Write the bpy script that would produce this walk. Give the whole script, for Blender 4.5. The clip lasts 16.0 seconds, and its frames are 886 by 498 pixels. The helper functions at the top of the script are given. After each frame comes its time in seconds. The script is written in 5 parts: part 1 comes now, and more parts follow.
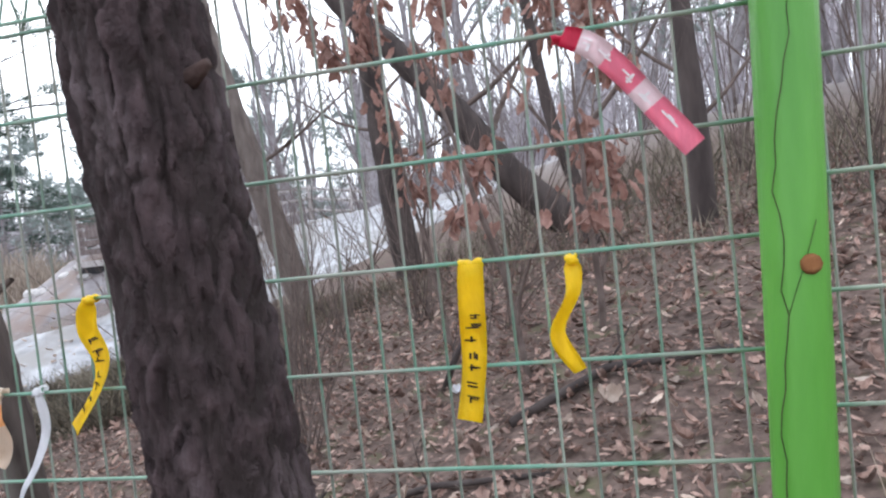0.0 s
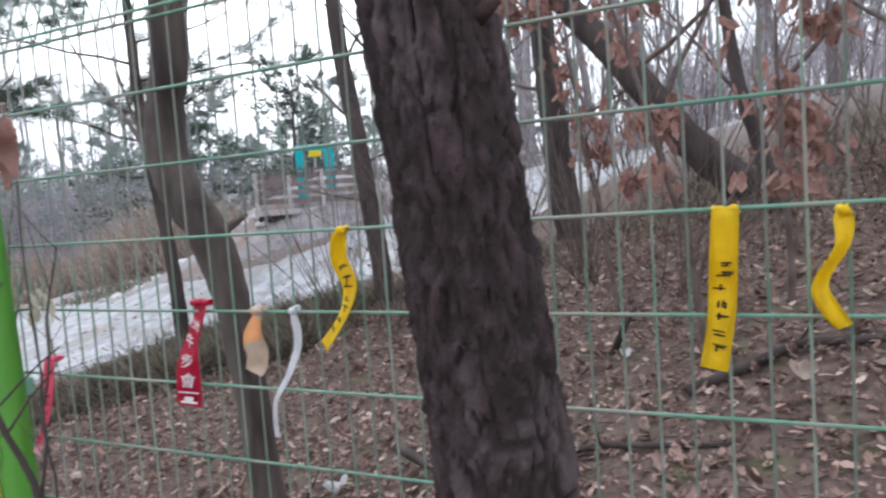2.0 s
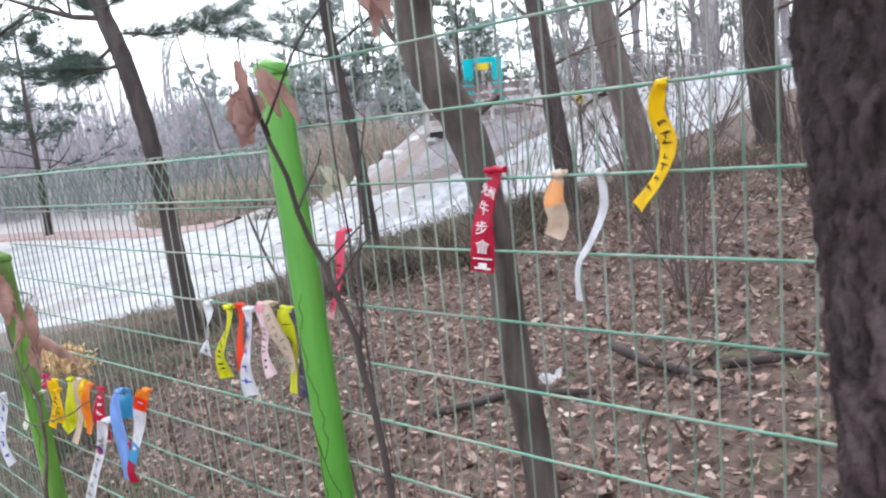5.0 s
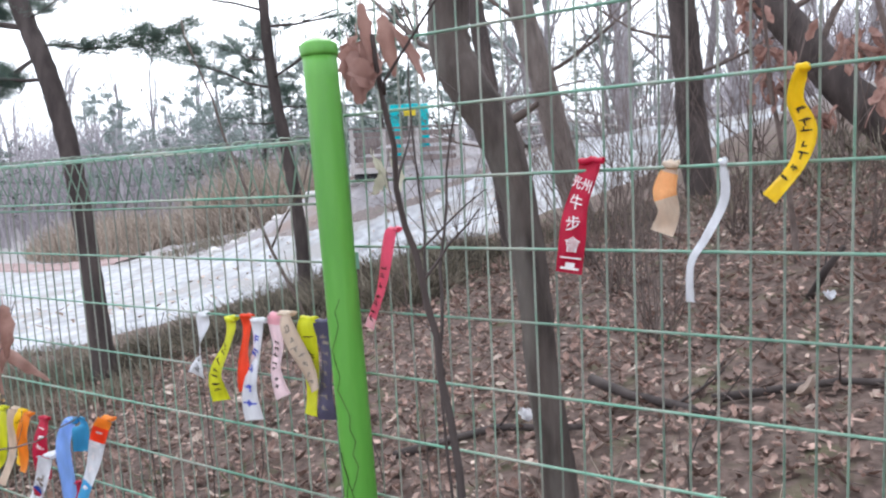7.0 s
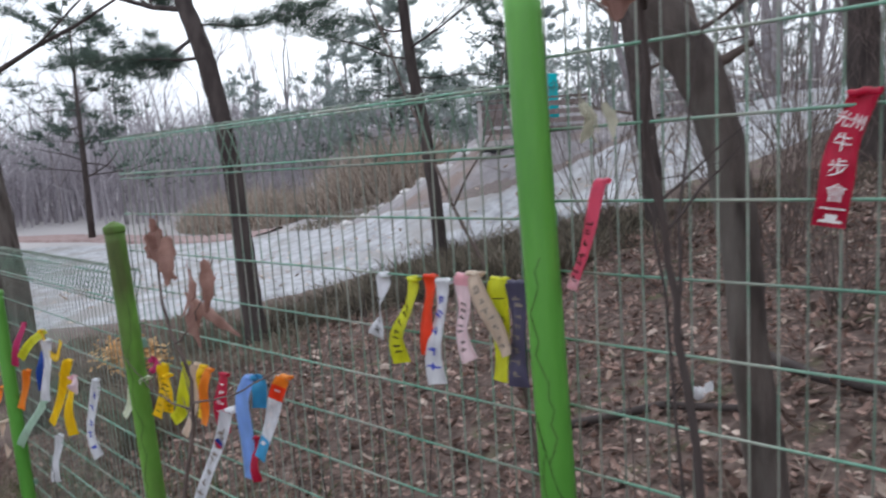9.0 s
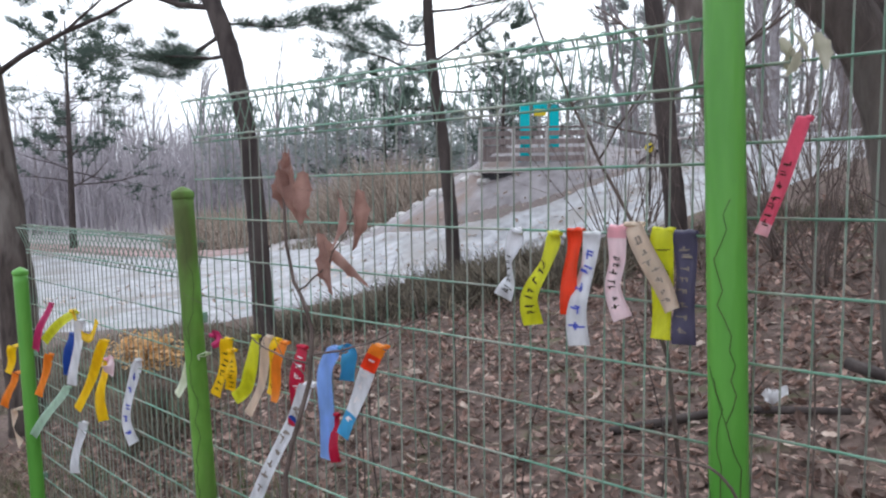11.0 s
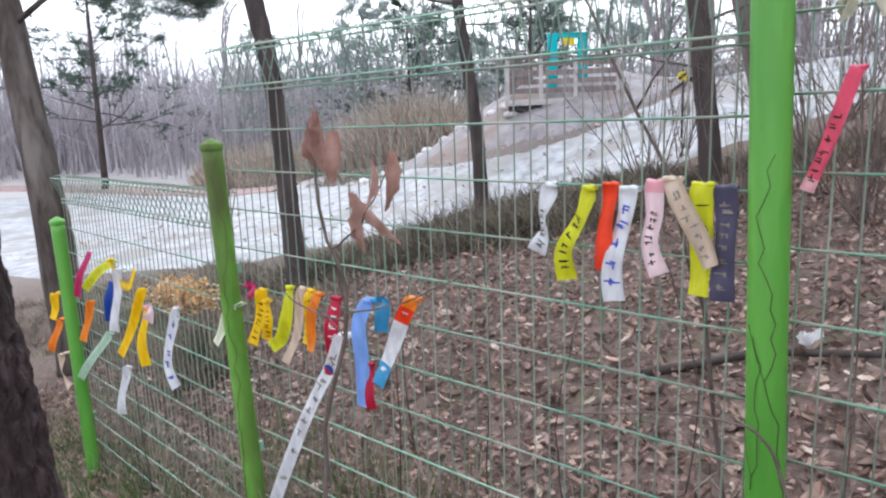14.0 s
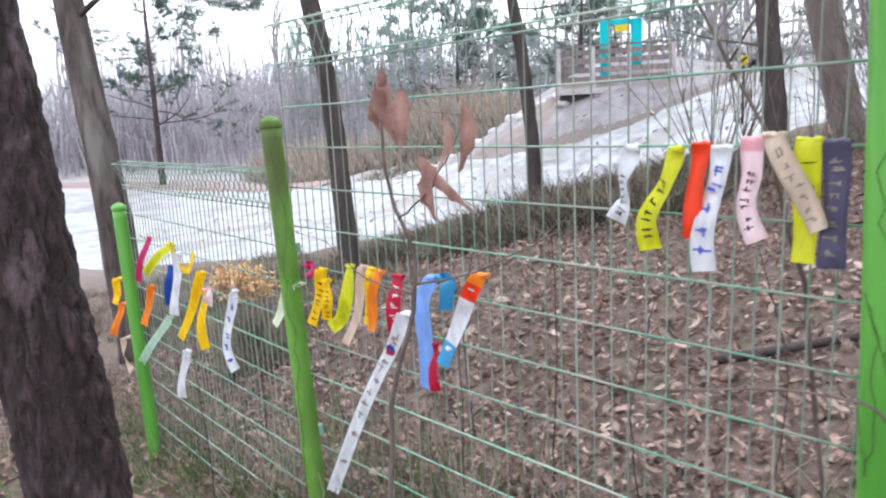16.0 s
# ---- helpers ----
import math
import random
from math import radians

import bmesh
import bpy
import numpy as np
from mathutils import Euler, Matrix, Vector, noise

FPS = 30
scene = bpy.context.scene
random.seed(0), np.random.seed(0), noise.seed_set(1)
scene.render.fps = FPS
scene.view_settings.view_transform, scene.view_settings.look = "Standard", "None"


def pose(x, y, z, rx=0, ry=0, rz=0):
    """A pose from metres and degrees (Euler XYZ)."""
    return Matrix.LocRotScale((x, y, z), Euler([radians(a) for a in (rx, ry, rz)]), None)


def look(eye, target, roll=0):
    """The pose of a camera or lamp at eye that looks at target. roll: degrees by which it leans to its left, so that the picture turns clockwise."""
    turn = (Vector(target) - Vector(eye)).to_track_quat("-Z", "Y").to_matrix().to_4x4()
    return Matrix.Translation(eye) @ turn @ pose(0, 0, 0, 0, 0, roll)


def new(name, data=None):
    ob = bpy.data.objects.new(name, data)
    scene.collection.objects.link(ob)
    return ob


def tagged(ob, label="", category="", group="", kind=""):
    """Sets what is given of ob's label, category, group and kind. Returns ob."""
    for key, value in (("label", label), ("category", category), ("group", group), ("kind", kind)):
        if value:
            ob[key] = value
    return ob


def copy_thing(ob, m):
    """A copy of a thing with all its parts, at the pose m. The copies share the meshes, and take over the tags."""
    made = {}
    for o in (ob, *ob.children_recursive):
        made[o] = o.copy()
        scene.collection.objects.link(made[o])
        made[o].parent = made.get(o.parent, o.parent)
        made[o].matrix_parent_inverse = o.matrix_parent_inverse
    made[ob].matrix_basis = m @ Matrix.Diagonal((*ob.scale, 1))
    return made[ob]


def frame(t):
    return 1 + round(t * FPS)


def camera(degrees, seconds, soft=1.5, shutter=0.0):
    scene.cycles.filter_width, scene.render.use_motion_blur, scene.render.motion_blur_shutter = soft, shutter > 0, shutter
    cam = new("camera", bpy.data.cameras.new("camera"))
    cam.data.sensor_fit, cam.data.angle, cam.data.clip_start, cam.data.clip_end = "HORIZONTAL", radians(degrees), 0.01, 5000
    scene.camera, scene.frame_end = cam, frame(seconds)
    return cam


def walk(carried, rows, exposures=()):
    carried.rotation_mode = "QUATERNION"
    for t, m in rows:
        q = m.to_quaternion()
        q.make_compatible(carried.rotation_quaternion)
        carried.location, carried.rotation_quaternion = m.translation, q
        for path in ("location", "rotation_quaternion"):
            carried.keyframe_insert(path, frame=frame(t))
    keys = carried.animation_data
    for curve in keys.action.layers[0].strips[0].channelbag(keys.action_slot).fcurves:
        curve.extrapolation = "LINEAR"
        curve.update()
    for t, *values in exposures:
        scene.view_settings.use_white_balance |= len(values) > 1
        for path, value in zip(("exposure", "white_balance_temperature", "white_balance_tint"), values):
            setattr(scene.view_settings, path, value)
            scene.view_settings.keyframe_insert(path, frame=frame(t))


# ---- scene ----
cam = camera(65.5, 16.0, soft=2.2, shutter=0.5)
PATH = [
    (0, (1.76, -0.972, 1.664), (1.326, 0.979, 1.581), -6.3),
    (0.5, (1.71, -0.998, 1.669), (1.304, 0.958, 1.593), -4.7),
    (1, (1.681, -1.007, 1.659), (1.102, 0.904, 1.535), -4.6),
    (1.5, (1.652, -1.015, 1.648), (0.892, 0.83, 1.509), -3.8),
    (2, (1.631, -1.039, 1.644), (0.786, 0.767, 1.494), -4.1),
    (2.5, (1.61, -1.063, 1.639), (0.578, 0.644, 1.488), -4.2),
    (3, (1.587, -1.098, 1.632), (0.422, 0.515, 1.427), -3.7),
    (3.5, (1.563, -1.133, 1.626), (0.367, 0.453, 1.393), -2.1),
    (4, (1.529, -1.137, 1.611), (0.281, 0.404, 1.353), -1.4),
    (4.5, (1.495, -1.142, 1.596), (0.2, 0.338, 1.23), -3.8),
    (4.7, (1.455, -1.152, 1.584), (0.192, 0.355, 1.221), -5.2),
    (6.8, (1.034, -1.26, 1.456), (-0.016, 0.429, 1.243), -2.7),
    (7, (1.024, -1.266, 1.464), (0.008, 0.442, 1.239), -2.9),
    (7.5, (1.035, -1.274, 1.44), (0.033, 0.447, 1.257), -2.5),
    (8, (1.001, -1.318, 1.461), (-0.051, 0.368, 1.236), -3.2),
    (8.5, (0.927, -1.339, 1.434), (-0.312, 0.206, 1.157), -2.8),
    (9, (0.813, -1.274, 1.418), (-0.484, 0.224, 1.142), -3.8),
    (9.2, (0.788, -1.281, 1.408), (-0.543, 0.182, 1.112), -3.4),
    (11.3, (0.437, -1.485, 1.218), (-0.803, 0.074, 1.034), -0.4),
    (11.5, (0.437, -1.485, 1.218), (-0.794, 0.081, 1.027), -0.2),
    (12, (0.434, -1.474, 1.262), (-0.749, 0.123, 1.037), -1.0),
    (12.5, (0.431, -1.474, 1.249), (-0.768, 0.105, 0.985), -0.3),
    (13, (0.416, -1.481, 1.274), (-0.789, 0.078, 0.931), -0.2),
    (13.5, (0.434, -1.502, 1.253), (-0.81, 0.03, 0.928), -0.7),
    (14, (0.428, -1.467, 1.28), (-0.872, 0.006, 0.905), -2.1),
    (14.5, (0.448, -1.503, 1.247), (-0.854, -0.024, 0.903), -0.8),
    (15, (0.421, -1.473, 1.277), (-0.883, -0.012, 0.873), -0.6),
    (15.5, (0.411, -1.494, 1.235), (-0.952, -0.08, 0.857), 0.2),
    (16, (0.33, -1.448, 1.205), (-1.07, -0.072, 0.821), -3.0),
]
K = 6100
walk(cam, [(t, look(eye, target, roll)) for t, eye, target, roll in PATH],
     [(t, stops, K, 7) for t, stops in ((0.0, 0.60), (0.5, 0.34), (1.0, 0.60), (1.5, 0.76), (2.0, 0.27), (2.5, 0.24), (3.0, 0.51), (3.5, 0.48), (4.0, 0.46), (4.5, 0.82), (6.8, 0.70), (7.5, 0.68), (8.0, 0.78), (8.5, 0.66), (9.0, -0.07), (11.5, 0.19), (12.0, 0.03), (12.5, 0.03), (13.0, 0.55), (13.5, 0.60), (14.0, 0.60), (14.5, 0.60), (15.0, 0.71), (15.5, 0.77), (16.0, 0.91))])

# ---------------------------------------------------------------- light
def overcast_world():
    w = bpy.data.worlds.new("overcast")
    scene.world = w
    w.use_nodes = True
    nt = w.node_tree
    bg = nt.nodes["Background"]
    sky = nt.nodes.new("ShaderNodeTexSky")
    sky.sky_type = "NISHITA"
    sky.sun_disc = False
    sky.sun_elevation, sky.sun_rotation = radians(38), radians(-40)
    sky.air_density, sky.dust_density, sky.ozone_density = 1.0, 6.0, 1.0
    flat = nt.nodes.new("ShaderNodeHueSaturation")
    flat.inputs["Saturation"].default_value = 0.12
    mix = nt.nodes.new("ShaderNodeMix")
    mix.data_type = "RGBA"
    mix.inputs[0].default_value = 0.72
    mix.inputs[7].default_value = (9.3, 9.5, 10.3, 1)
    nt.links.new(sky.outputs[0], flat.inputs["Color"])
    nt.links.new(flat.outputs[0], mix.inputs[6])
    nt.links.new(mix.outputs[2], bg.inputs["Color"])
    bg.inputs["Strength"].default_value = 0.15


overcast_world()
sun = bpy.data.lights.new("sun", "SUN")
sun.energy, sun.angle, sun.color = 0.7, radians(25), (1.0, 0.97, 0.93)
sun_ob = new("sun", sun)
sun_ob.matrix_world = look((-6, 9, 12), (0, 0, 0))


# ---------------------------------------------------------------- materials
def rgb(h):
    """sRGB hex to linear."""
    v = [int(h[i:i + 2], 16) / 255 for i in (0, 2, 4)]
    return tuple(c / 12.92 if c < 0.04045 else ((c + 0.055) / 1.055) ** 2.4 for c in v)


def material(name, a, b, scale=8.0, rough=0.8, bump=0.0, bump_scale=40.0, stretch=(1, 1, 1), third=None, third_at=0.62,
             metal=0.0, island=0.0, spec=0.3, through_light=0.0, random_object=0.0, detail=6.0):
    """Two-colour noise with an optional third colour in patches, fine relief, and variation from piece to piece."""
    m = bpy.data.materials.new(name)
    m.use_nodes = True
    nt = m.node_tree
    p = nt.nodes["Principled BSDF"]
    L = nt.links.new
    tc = nt.nodes.new("ShaderNodeTexCoord")
    mp = nt.nodes.new("ShaderNodeMapping")
    mp.inputs["Scale"].default_value = stretch
    L(tc.outputs["Object"], mp.inputs[0])
    n1 = nt.nodes.new("ShaderNodeTexNoise")
    n1.inputs["Scale"].default_value, n1.inputs["Detail"].default_value = scale, detail
    L(mp.outputs[0], n1.inputs["Vector"])
    r1 = nt.nodes.new("ShaderNodeValToRGB")
    r1.color_ramp.elements[0].position, r1.color_ramp.elements[1].position = 0.32, 0.68
    r1.color_ramp.elements[0].color, r1.color_ramp.elements[1].color = (*a, 1), (*b, 1)
    L(n1.outputs[0], r1.inputs[0])
    col = r1.outputs[0]
    if third:
        n2 = nt.nodes.new("ShaderNodeTexNoise")
        n2.inputs["Scale"].default_value, n2.inputs["Detail"].default_value = scale * 0.23, 8
        L(mp.outputs[0], n2.inputs["Vector"])
        r2 = nt.nodes.new("ShaderNodeValToRGB")
        r2.color_ramp.elements[0].position, r2.color_ramp.elements[1].position = third_at - 0.06, third_at + 0.06
        L(n2.outputs[0], r2.inputs[0])
        mx = nt.nodes.new("ShaderNodeMix")
        mx.data_type = "RGBA"
        L(r2.outputs[0], mx.inputs[0])
        L(col, mx.inputs[6])
        mx.inputs[7].default_value = (*third, 1)
        col = mx.outputs[2]
    if island or random_object:
        if island:
            g = nt.nodes.new("ShaderNodeNewGeometry")
            out = g.outputs["Random Per Island"]
        else:
            g = nt.nodes.new("ShaderNodeObjectInfo")
            out = g.outputs["Random"]
        hs = nt.nodes.new("ShaderNodeHueSaturation")
        amount = island or random_object
        mr = nt.nodes.new("ShaderNodeMapRange")
        mr.inputs[3].default_value, mr.inputs[4].default_value = 1 - amount, 1 + amount
        L(out, mr.inputs[0])
        L(mr.outputs[0], hs.inputs["Value"])
        L(col, hs.inputs["Color"])
        col = hs.outputs[0]
    L(col, p.inputs["Base Color"])
    p.inputs["Roughness"].default_value, p.inputs["Metallic"].default_value = rough, metal
    p.inputs["Specular IOR Level"].default_value = spec
    if bump:
        nb = nt.nodes.new("ShaderNodeTexNoise")
        nb.inputs["Scale"].default_value, nb.inputs["Detail"].default_value = bump_scale, 6
        L(mp.outputs[0], nb.inputs["Vector"])
        bp = nt.nodes.new("ShaderNodeBump")
        bp.inputs["Strength"].default_value, bp.inputs["Distance"].default_value = bump, 0.01
        L(nb.outputs[0], bp.inputs["Height"])
        L(bp.outputs[0], p.inputs["Normal"])
    if through_light:
        tr = nt.nodes.new("ShaderNodeBsdfTranslucent")
        L(col, tr.inputs["Color"])
        ms = nt.nodes.new("ShaderNodeMixShader")
        ms.inputs[0].default_value = through_light
        L(p.outputs[0], ms.inputs[1])
        L(tr.outputs[0], ms.inputs[2])
        L(ms.outputs[0], nt.nodes["Material Output"].inputs["Surface"])
    return m


SOIL = material("soil", (0.080, 0.055, 0.047), (0.185, 0.132, 0.114), 22, 0.95, 0.8, 30, third=(0.12, 0.108, 0.066))
LITTER = material("leaf_litter", (0.165, 0.106, 0.088), (0.36, 0.245, 0.205), 14, 0.75, 0.3, 60, island=0.58)
PALE_LITTER = material("pale_litter", (0.34, 0.25, 0.20), (0.52, 0.42, 0.36), 14, 0.7, 0.3, 60, island=0.4)
ROAD = material("pale_concrete", (0.27, 0.27, 0.285), (0.50, 0.50, 0.53), 3.2, 0.75, 0.5, 25, third=(0.30, 0.285, 0.28), third_at=0.56, detail=10)
BANK = material("bare_bank", (0.23, 0.208, 0.215), (0.37, 0.342, 0.352), 2.6, 0.9, 0.7, 14, third=(0.25, 0.19, 0.17), third_at=0.60)
BARK = material("pine_bark", (0.045, 0.028, 0.024), (0.115, 0.075, 0.068), 30, 0.9, 1.0, 70, stretch=(1, 1, 0.35), third=(0.075, 0.042, 0.034), third_at=0.55)
CRACK_BARK = material("pine_bark_plates", (0.036, 0.024, 0.026), (0.094, 0.064, 0.068), 45, 0.9, 1.0, 160, stretch=(1, 1, 0.45), third=(0.140, 0.106, 0.112), third_at=0.60)


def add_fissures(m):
    """Darker colour where the stored plate height is low."""
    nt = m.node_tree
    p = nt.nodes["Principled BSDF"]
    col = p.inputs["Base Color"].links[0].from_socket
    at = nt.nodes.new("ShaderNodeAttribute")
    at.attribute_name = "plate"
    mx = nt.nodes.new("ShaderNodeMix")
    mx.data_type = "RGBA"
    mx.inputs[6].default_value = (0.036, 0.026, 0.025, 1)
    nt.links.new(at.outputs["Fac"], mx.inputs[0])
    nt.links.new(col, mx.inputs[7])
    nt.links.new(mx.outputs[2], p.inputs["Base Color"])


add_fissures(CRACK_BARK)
GREY_BARK = material("grey_bark", (0.13, 0.105, 0.095), (0.25, 0.21, 0.19), 9, 0.9, 0.6, 50, stretch=(1, 1, 0.25))
BROWN_BARK = material("brown_bark", (0.042, 0.032, 0.029), (0.135, 0.108, 0.097), 16, 0.9, 1.0, 60, stretch=(1, 1, 0.22), third=(0.20, 0.175, 0.16), third_at=0.60)
DARK_BARK = material("dark_bark", (0.045, 0.035, 0.034), (0.10, 0.08, 0.075), 9, 0.9, 0.6, 50, stretch=(1, 1, 0.25))
TWIG = material("twig", (0.10, 0.075, 0.066), (0.20, 0.155, 0.14), 12, 0.9)
# Bark paled so that far trees carry mist in their colour.
HAZY_TWIG = material("hazy_twig", (0.235, 0.21, 0.22), (0.38, 0.35, 0.365), 6, 0.9)
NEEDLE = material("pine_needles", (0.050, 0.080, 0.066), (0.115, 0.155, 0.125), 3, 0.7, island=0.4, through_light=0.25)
# Needle green greyed and lightened to imitate mist before the far pines.
HAZY_NEEDLE = material("hazy_pine_needles", (0.24, 0.29, 0.27), (0.38, 0.42, 0.41), 3, 0.8, island=0.3, through_light=0.3)
OAK_LEAF = material("dead_oak_leaf", (0.25, 0.135, 0.11), (0.44, 0.27, 0.23), 22, 0.65, 0.3, 60, island=0.25, through_light=0.35)
PALE_LEAF = material("bleached_leaf", (0.42, 0.40, 0.30), (0.60, 0.57, 0.46), 22, 0.7, 0.3, 60, through_light=0.35)
STRAW = material("dry_grass", (0.22, 0.175, 0.135), (0.40, 0.33, 0.27), 5, 0.85, island=0.4, through_light=0.2)
# Tan reed colour, lightened against the near straw to carry some haze.
REED = material("pale_reed", (0.32, 0.26, 0.215), (0.52, 0.44, 0.375), 5, 0.85, island=0.35, through_light=0.25)
BRUSH = material("dark_dry_brush", (0.075, 0.062, 0.048), (0.26, 0.225, 0.175), 3, 0.9, island=0.6, through_light=0.15)
GREY_STRAW = material("grey_dry_grass", (0.15, 0.125, 0.10), (0.30, 0.26, 0.20), 5, 0.85, island=0.45, through_light=0.2)
GOLD = material("golden_dry_grass", (0.55, 0.30, 0.10), (0.85, 0.62, 0.36), 9, 0.8, island=0.35, through_light=0.3)
GRASS = material("grass", (0.045, 0.085, 0.025), (0.13, 0.19, 0.06), 5, 0.8, island=0.4, through_light=0.25)
WIRE = material("green_coated_wire", (0.13, 0.30, 0.21), (0.24, 0.43, 0.33), 18, 0.45, 0.1, 90, random_object=0.22, third=(0.36, 0.39, 0.33), third_at=0.52)
UPRIGHT_WIRE = material("weathered_upright_wire", (0.14, 0.25, 0.18), (0.26, 0.38, 0.30), 18, 0.5, 0.1, 90, random_object=0.25, third=(0.30, 0.31, 0.27), third_at=0.48)
POST = material("green_paint_post", (0.075, 0.27, 0.030), (0.15, 0.42, 0.065), 11, 0.38, 0.35, 45, third=(0.045, 0.16, 0.025), third_at=0.60, stretch=(1, 1, 0.16), spec=0.5)
MOSS = material("mossy_old_paint", (0.10, 0.24, 0.03), (0.17, 0.36, 0.06), 14, 0.7, 0.4, 60, third=(0.10, 0.13, 0.04), third_at=0.52, stretch=(1, 1, 0.4))
VINE = material("dry_vine", (0.05, 0.085, 0.028), (0.10, 0.12, 0.05), 20, 0.9)
RUST = material("rust", (0.22, 0.09, 0.035), (0.36, 0.17, 0.07), 30, 0.9, 0.5, 80)
TEAL = material("teal_paint", (0.0, 0.44, 0.50), (0.01, 0.54, 0.58), 3, 0.4, 0.05, 40)
DECK = material("weathered_deck_wood", (0.17, 0.13, 0.125), (0.30, 0.25, 0.24), 4, 0.85, 0.4, 40, stretch=(6, 1, 1), random_object=0.2)
DECK_PALE = material("pale_deck_post", (0.42, 0.38, 0.37), (0.58, 0.54, 0.53), 4, 0.85, 0.3, 40)
DARK_STEEL = material("dark_steel", (0.02, 0.02, 0.022), (0.05, 0.05, 0.055), 4, 0.6, 0.1, 30)
STONE = material("pale_stone", (0.42, 0.40, 0.39), (0.66, 0.63, 0.62), 5, 0.85, 0.6, 30, random_object=0.25)
YELLOW_SIGN = material("yellow_sign", (0.70, 0.55, 0.02), (0.80, 0.62, 0.03), 4, 0.5, 0.05, 30)
RED_BROWN = material("red_brown_paving", (0.28, 0.19, 0.18), (0.40, 0.30, 0.29), 3, 0.9, 0.3, 30)


def paint_far_haze(m, near, far, colour):
    """Mixes a pale colour into the ground with distance, standing in for haze."""
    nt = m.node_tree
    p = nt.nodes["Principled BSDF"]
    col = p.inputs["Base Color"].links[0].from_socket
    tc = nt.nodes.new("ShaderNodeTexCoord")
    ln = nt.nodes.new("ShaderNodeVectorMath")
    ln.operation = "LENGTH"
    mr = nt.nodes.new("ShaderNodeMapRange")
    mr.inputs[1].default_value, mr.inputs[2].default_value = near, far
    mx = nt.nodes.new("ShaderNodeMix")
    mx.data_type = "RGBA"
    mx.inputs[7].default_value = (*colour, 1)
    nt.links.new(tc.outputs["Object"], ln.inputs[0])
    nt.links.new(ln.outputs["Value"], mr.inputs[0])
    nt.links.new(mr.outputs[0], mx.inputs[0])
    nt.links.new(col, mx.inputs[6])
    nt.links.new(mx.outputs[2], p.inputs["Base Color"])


# Haze painted on the far ground, growing from 11 to 24 m.
paint_far_haze(SOIL, 11, 24, (0.44, 0.41, 0.41))
# Pale lilac paints the distance haze into the far wood's colour.
FAR_WOOD = material("hazed_far_wood", (0.33, 0.30, 0.325), (0.49, 0.46, 0.49), 0.5, 0.95, island=0.25, through_light=0.2)


# ---------------------------------------------------------------- builders
def link(name, verts, faces, mat, parent=None, label="", smooth=True, mats=None, idx=None):
    me = bpy.data.meshes.new(name)
    me.from_pydata(verts, [], faces)
    for m in (mats or [mat]):
        me.materials.append(m)
    if idx is not None:
        me.polygons.foreach_set("material_index", idx)
    if smooth:
        me.polygons.foreach_set("use_smooth", [True] * len(me.polygons))
    me.update()
    ob = new(name, me)
    if parent:
        ob.parent = parent
    if label:
        ob["label"] = label
    return ob


def shared(name, me, parent, m):
    ob = new(name, me)
    ob.parent = parent
    ob.matrix_basis = m
    return ob


def thing(name, label, category, group="", at=(0, 0, 0), kind=""):
    e = new(name)
    e.empty_display_size = 0.1
    e.location = at
    return tagged(e, label, category, group, kind)


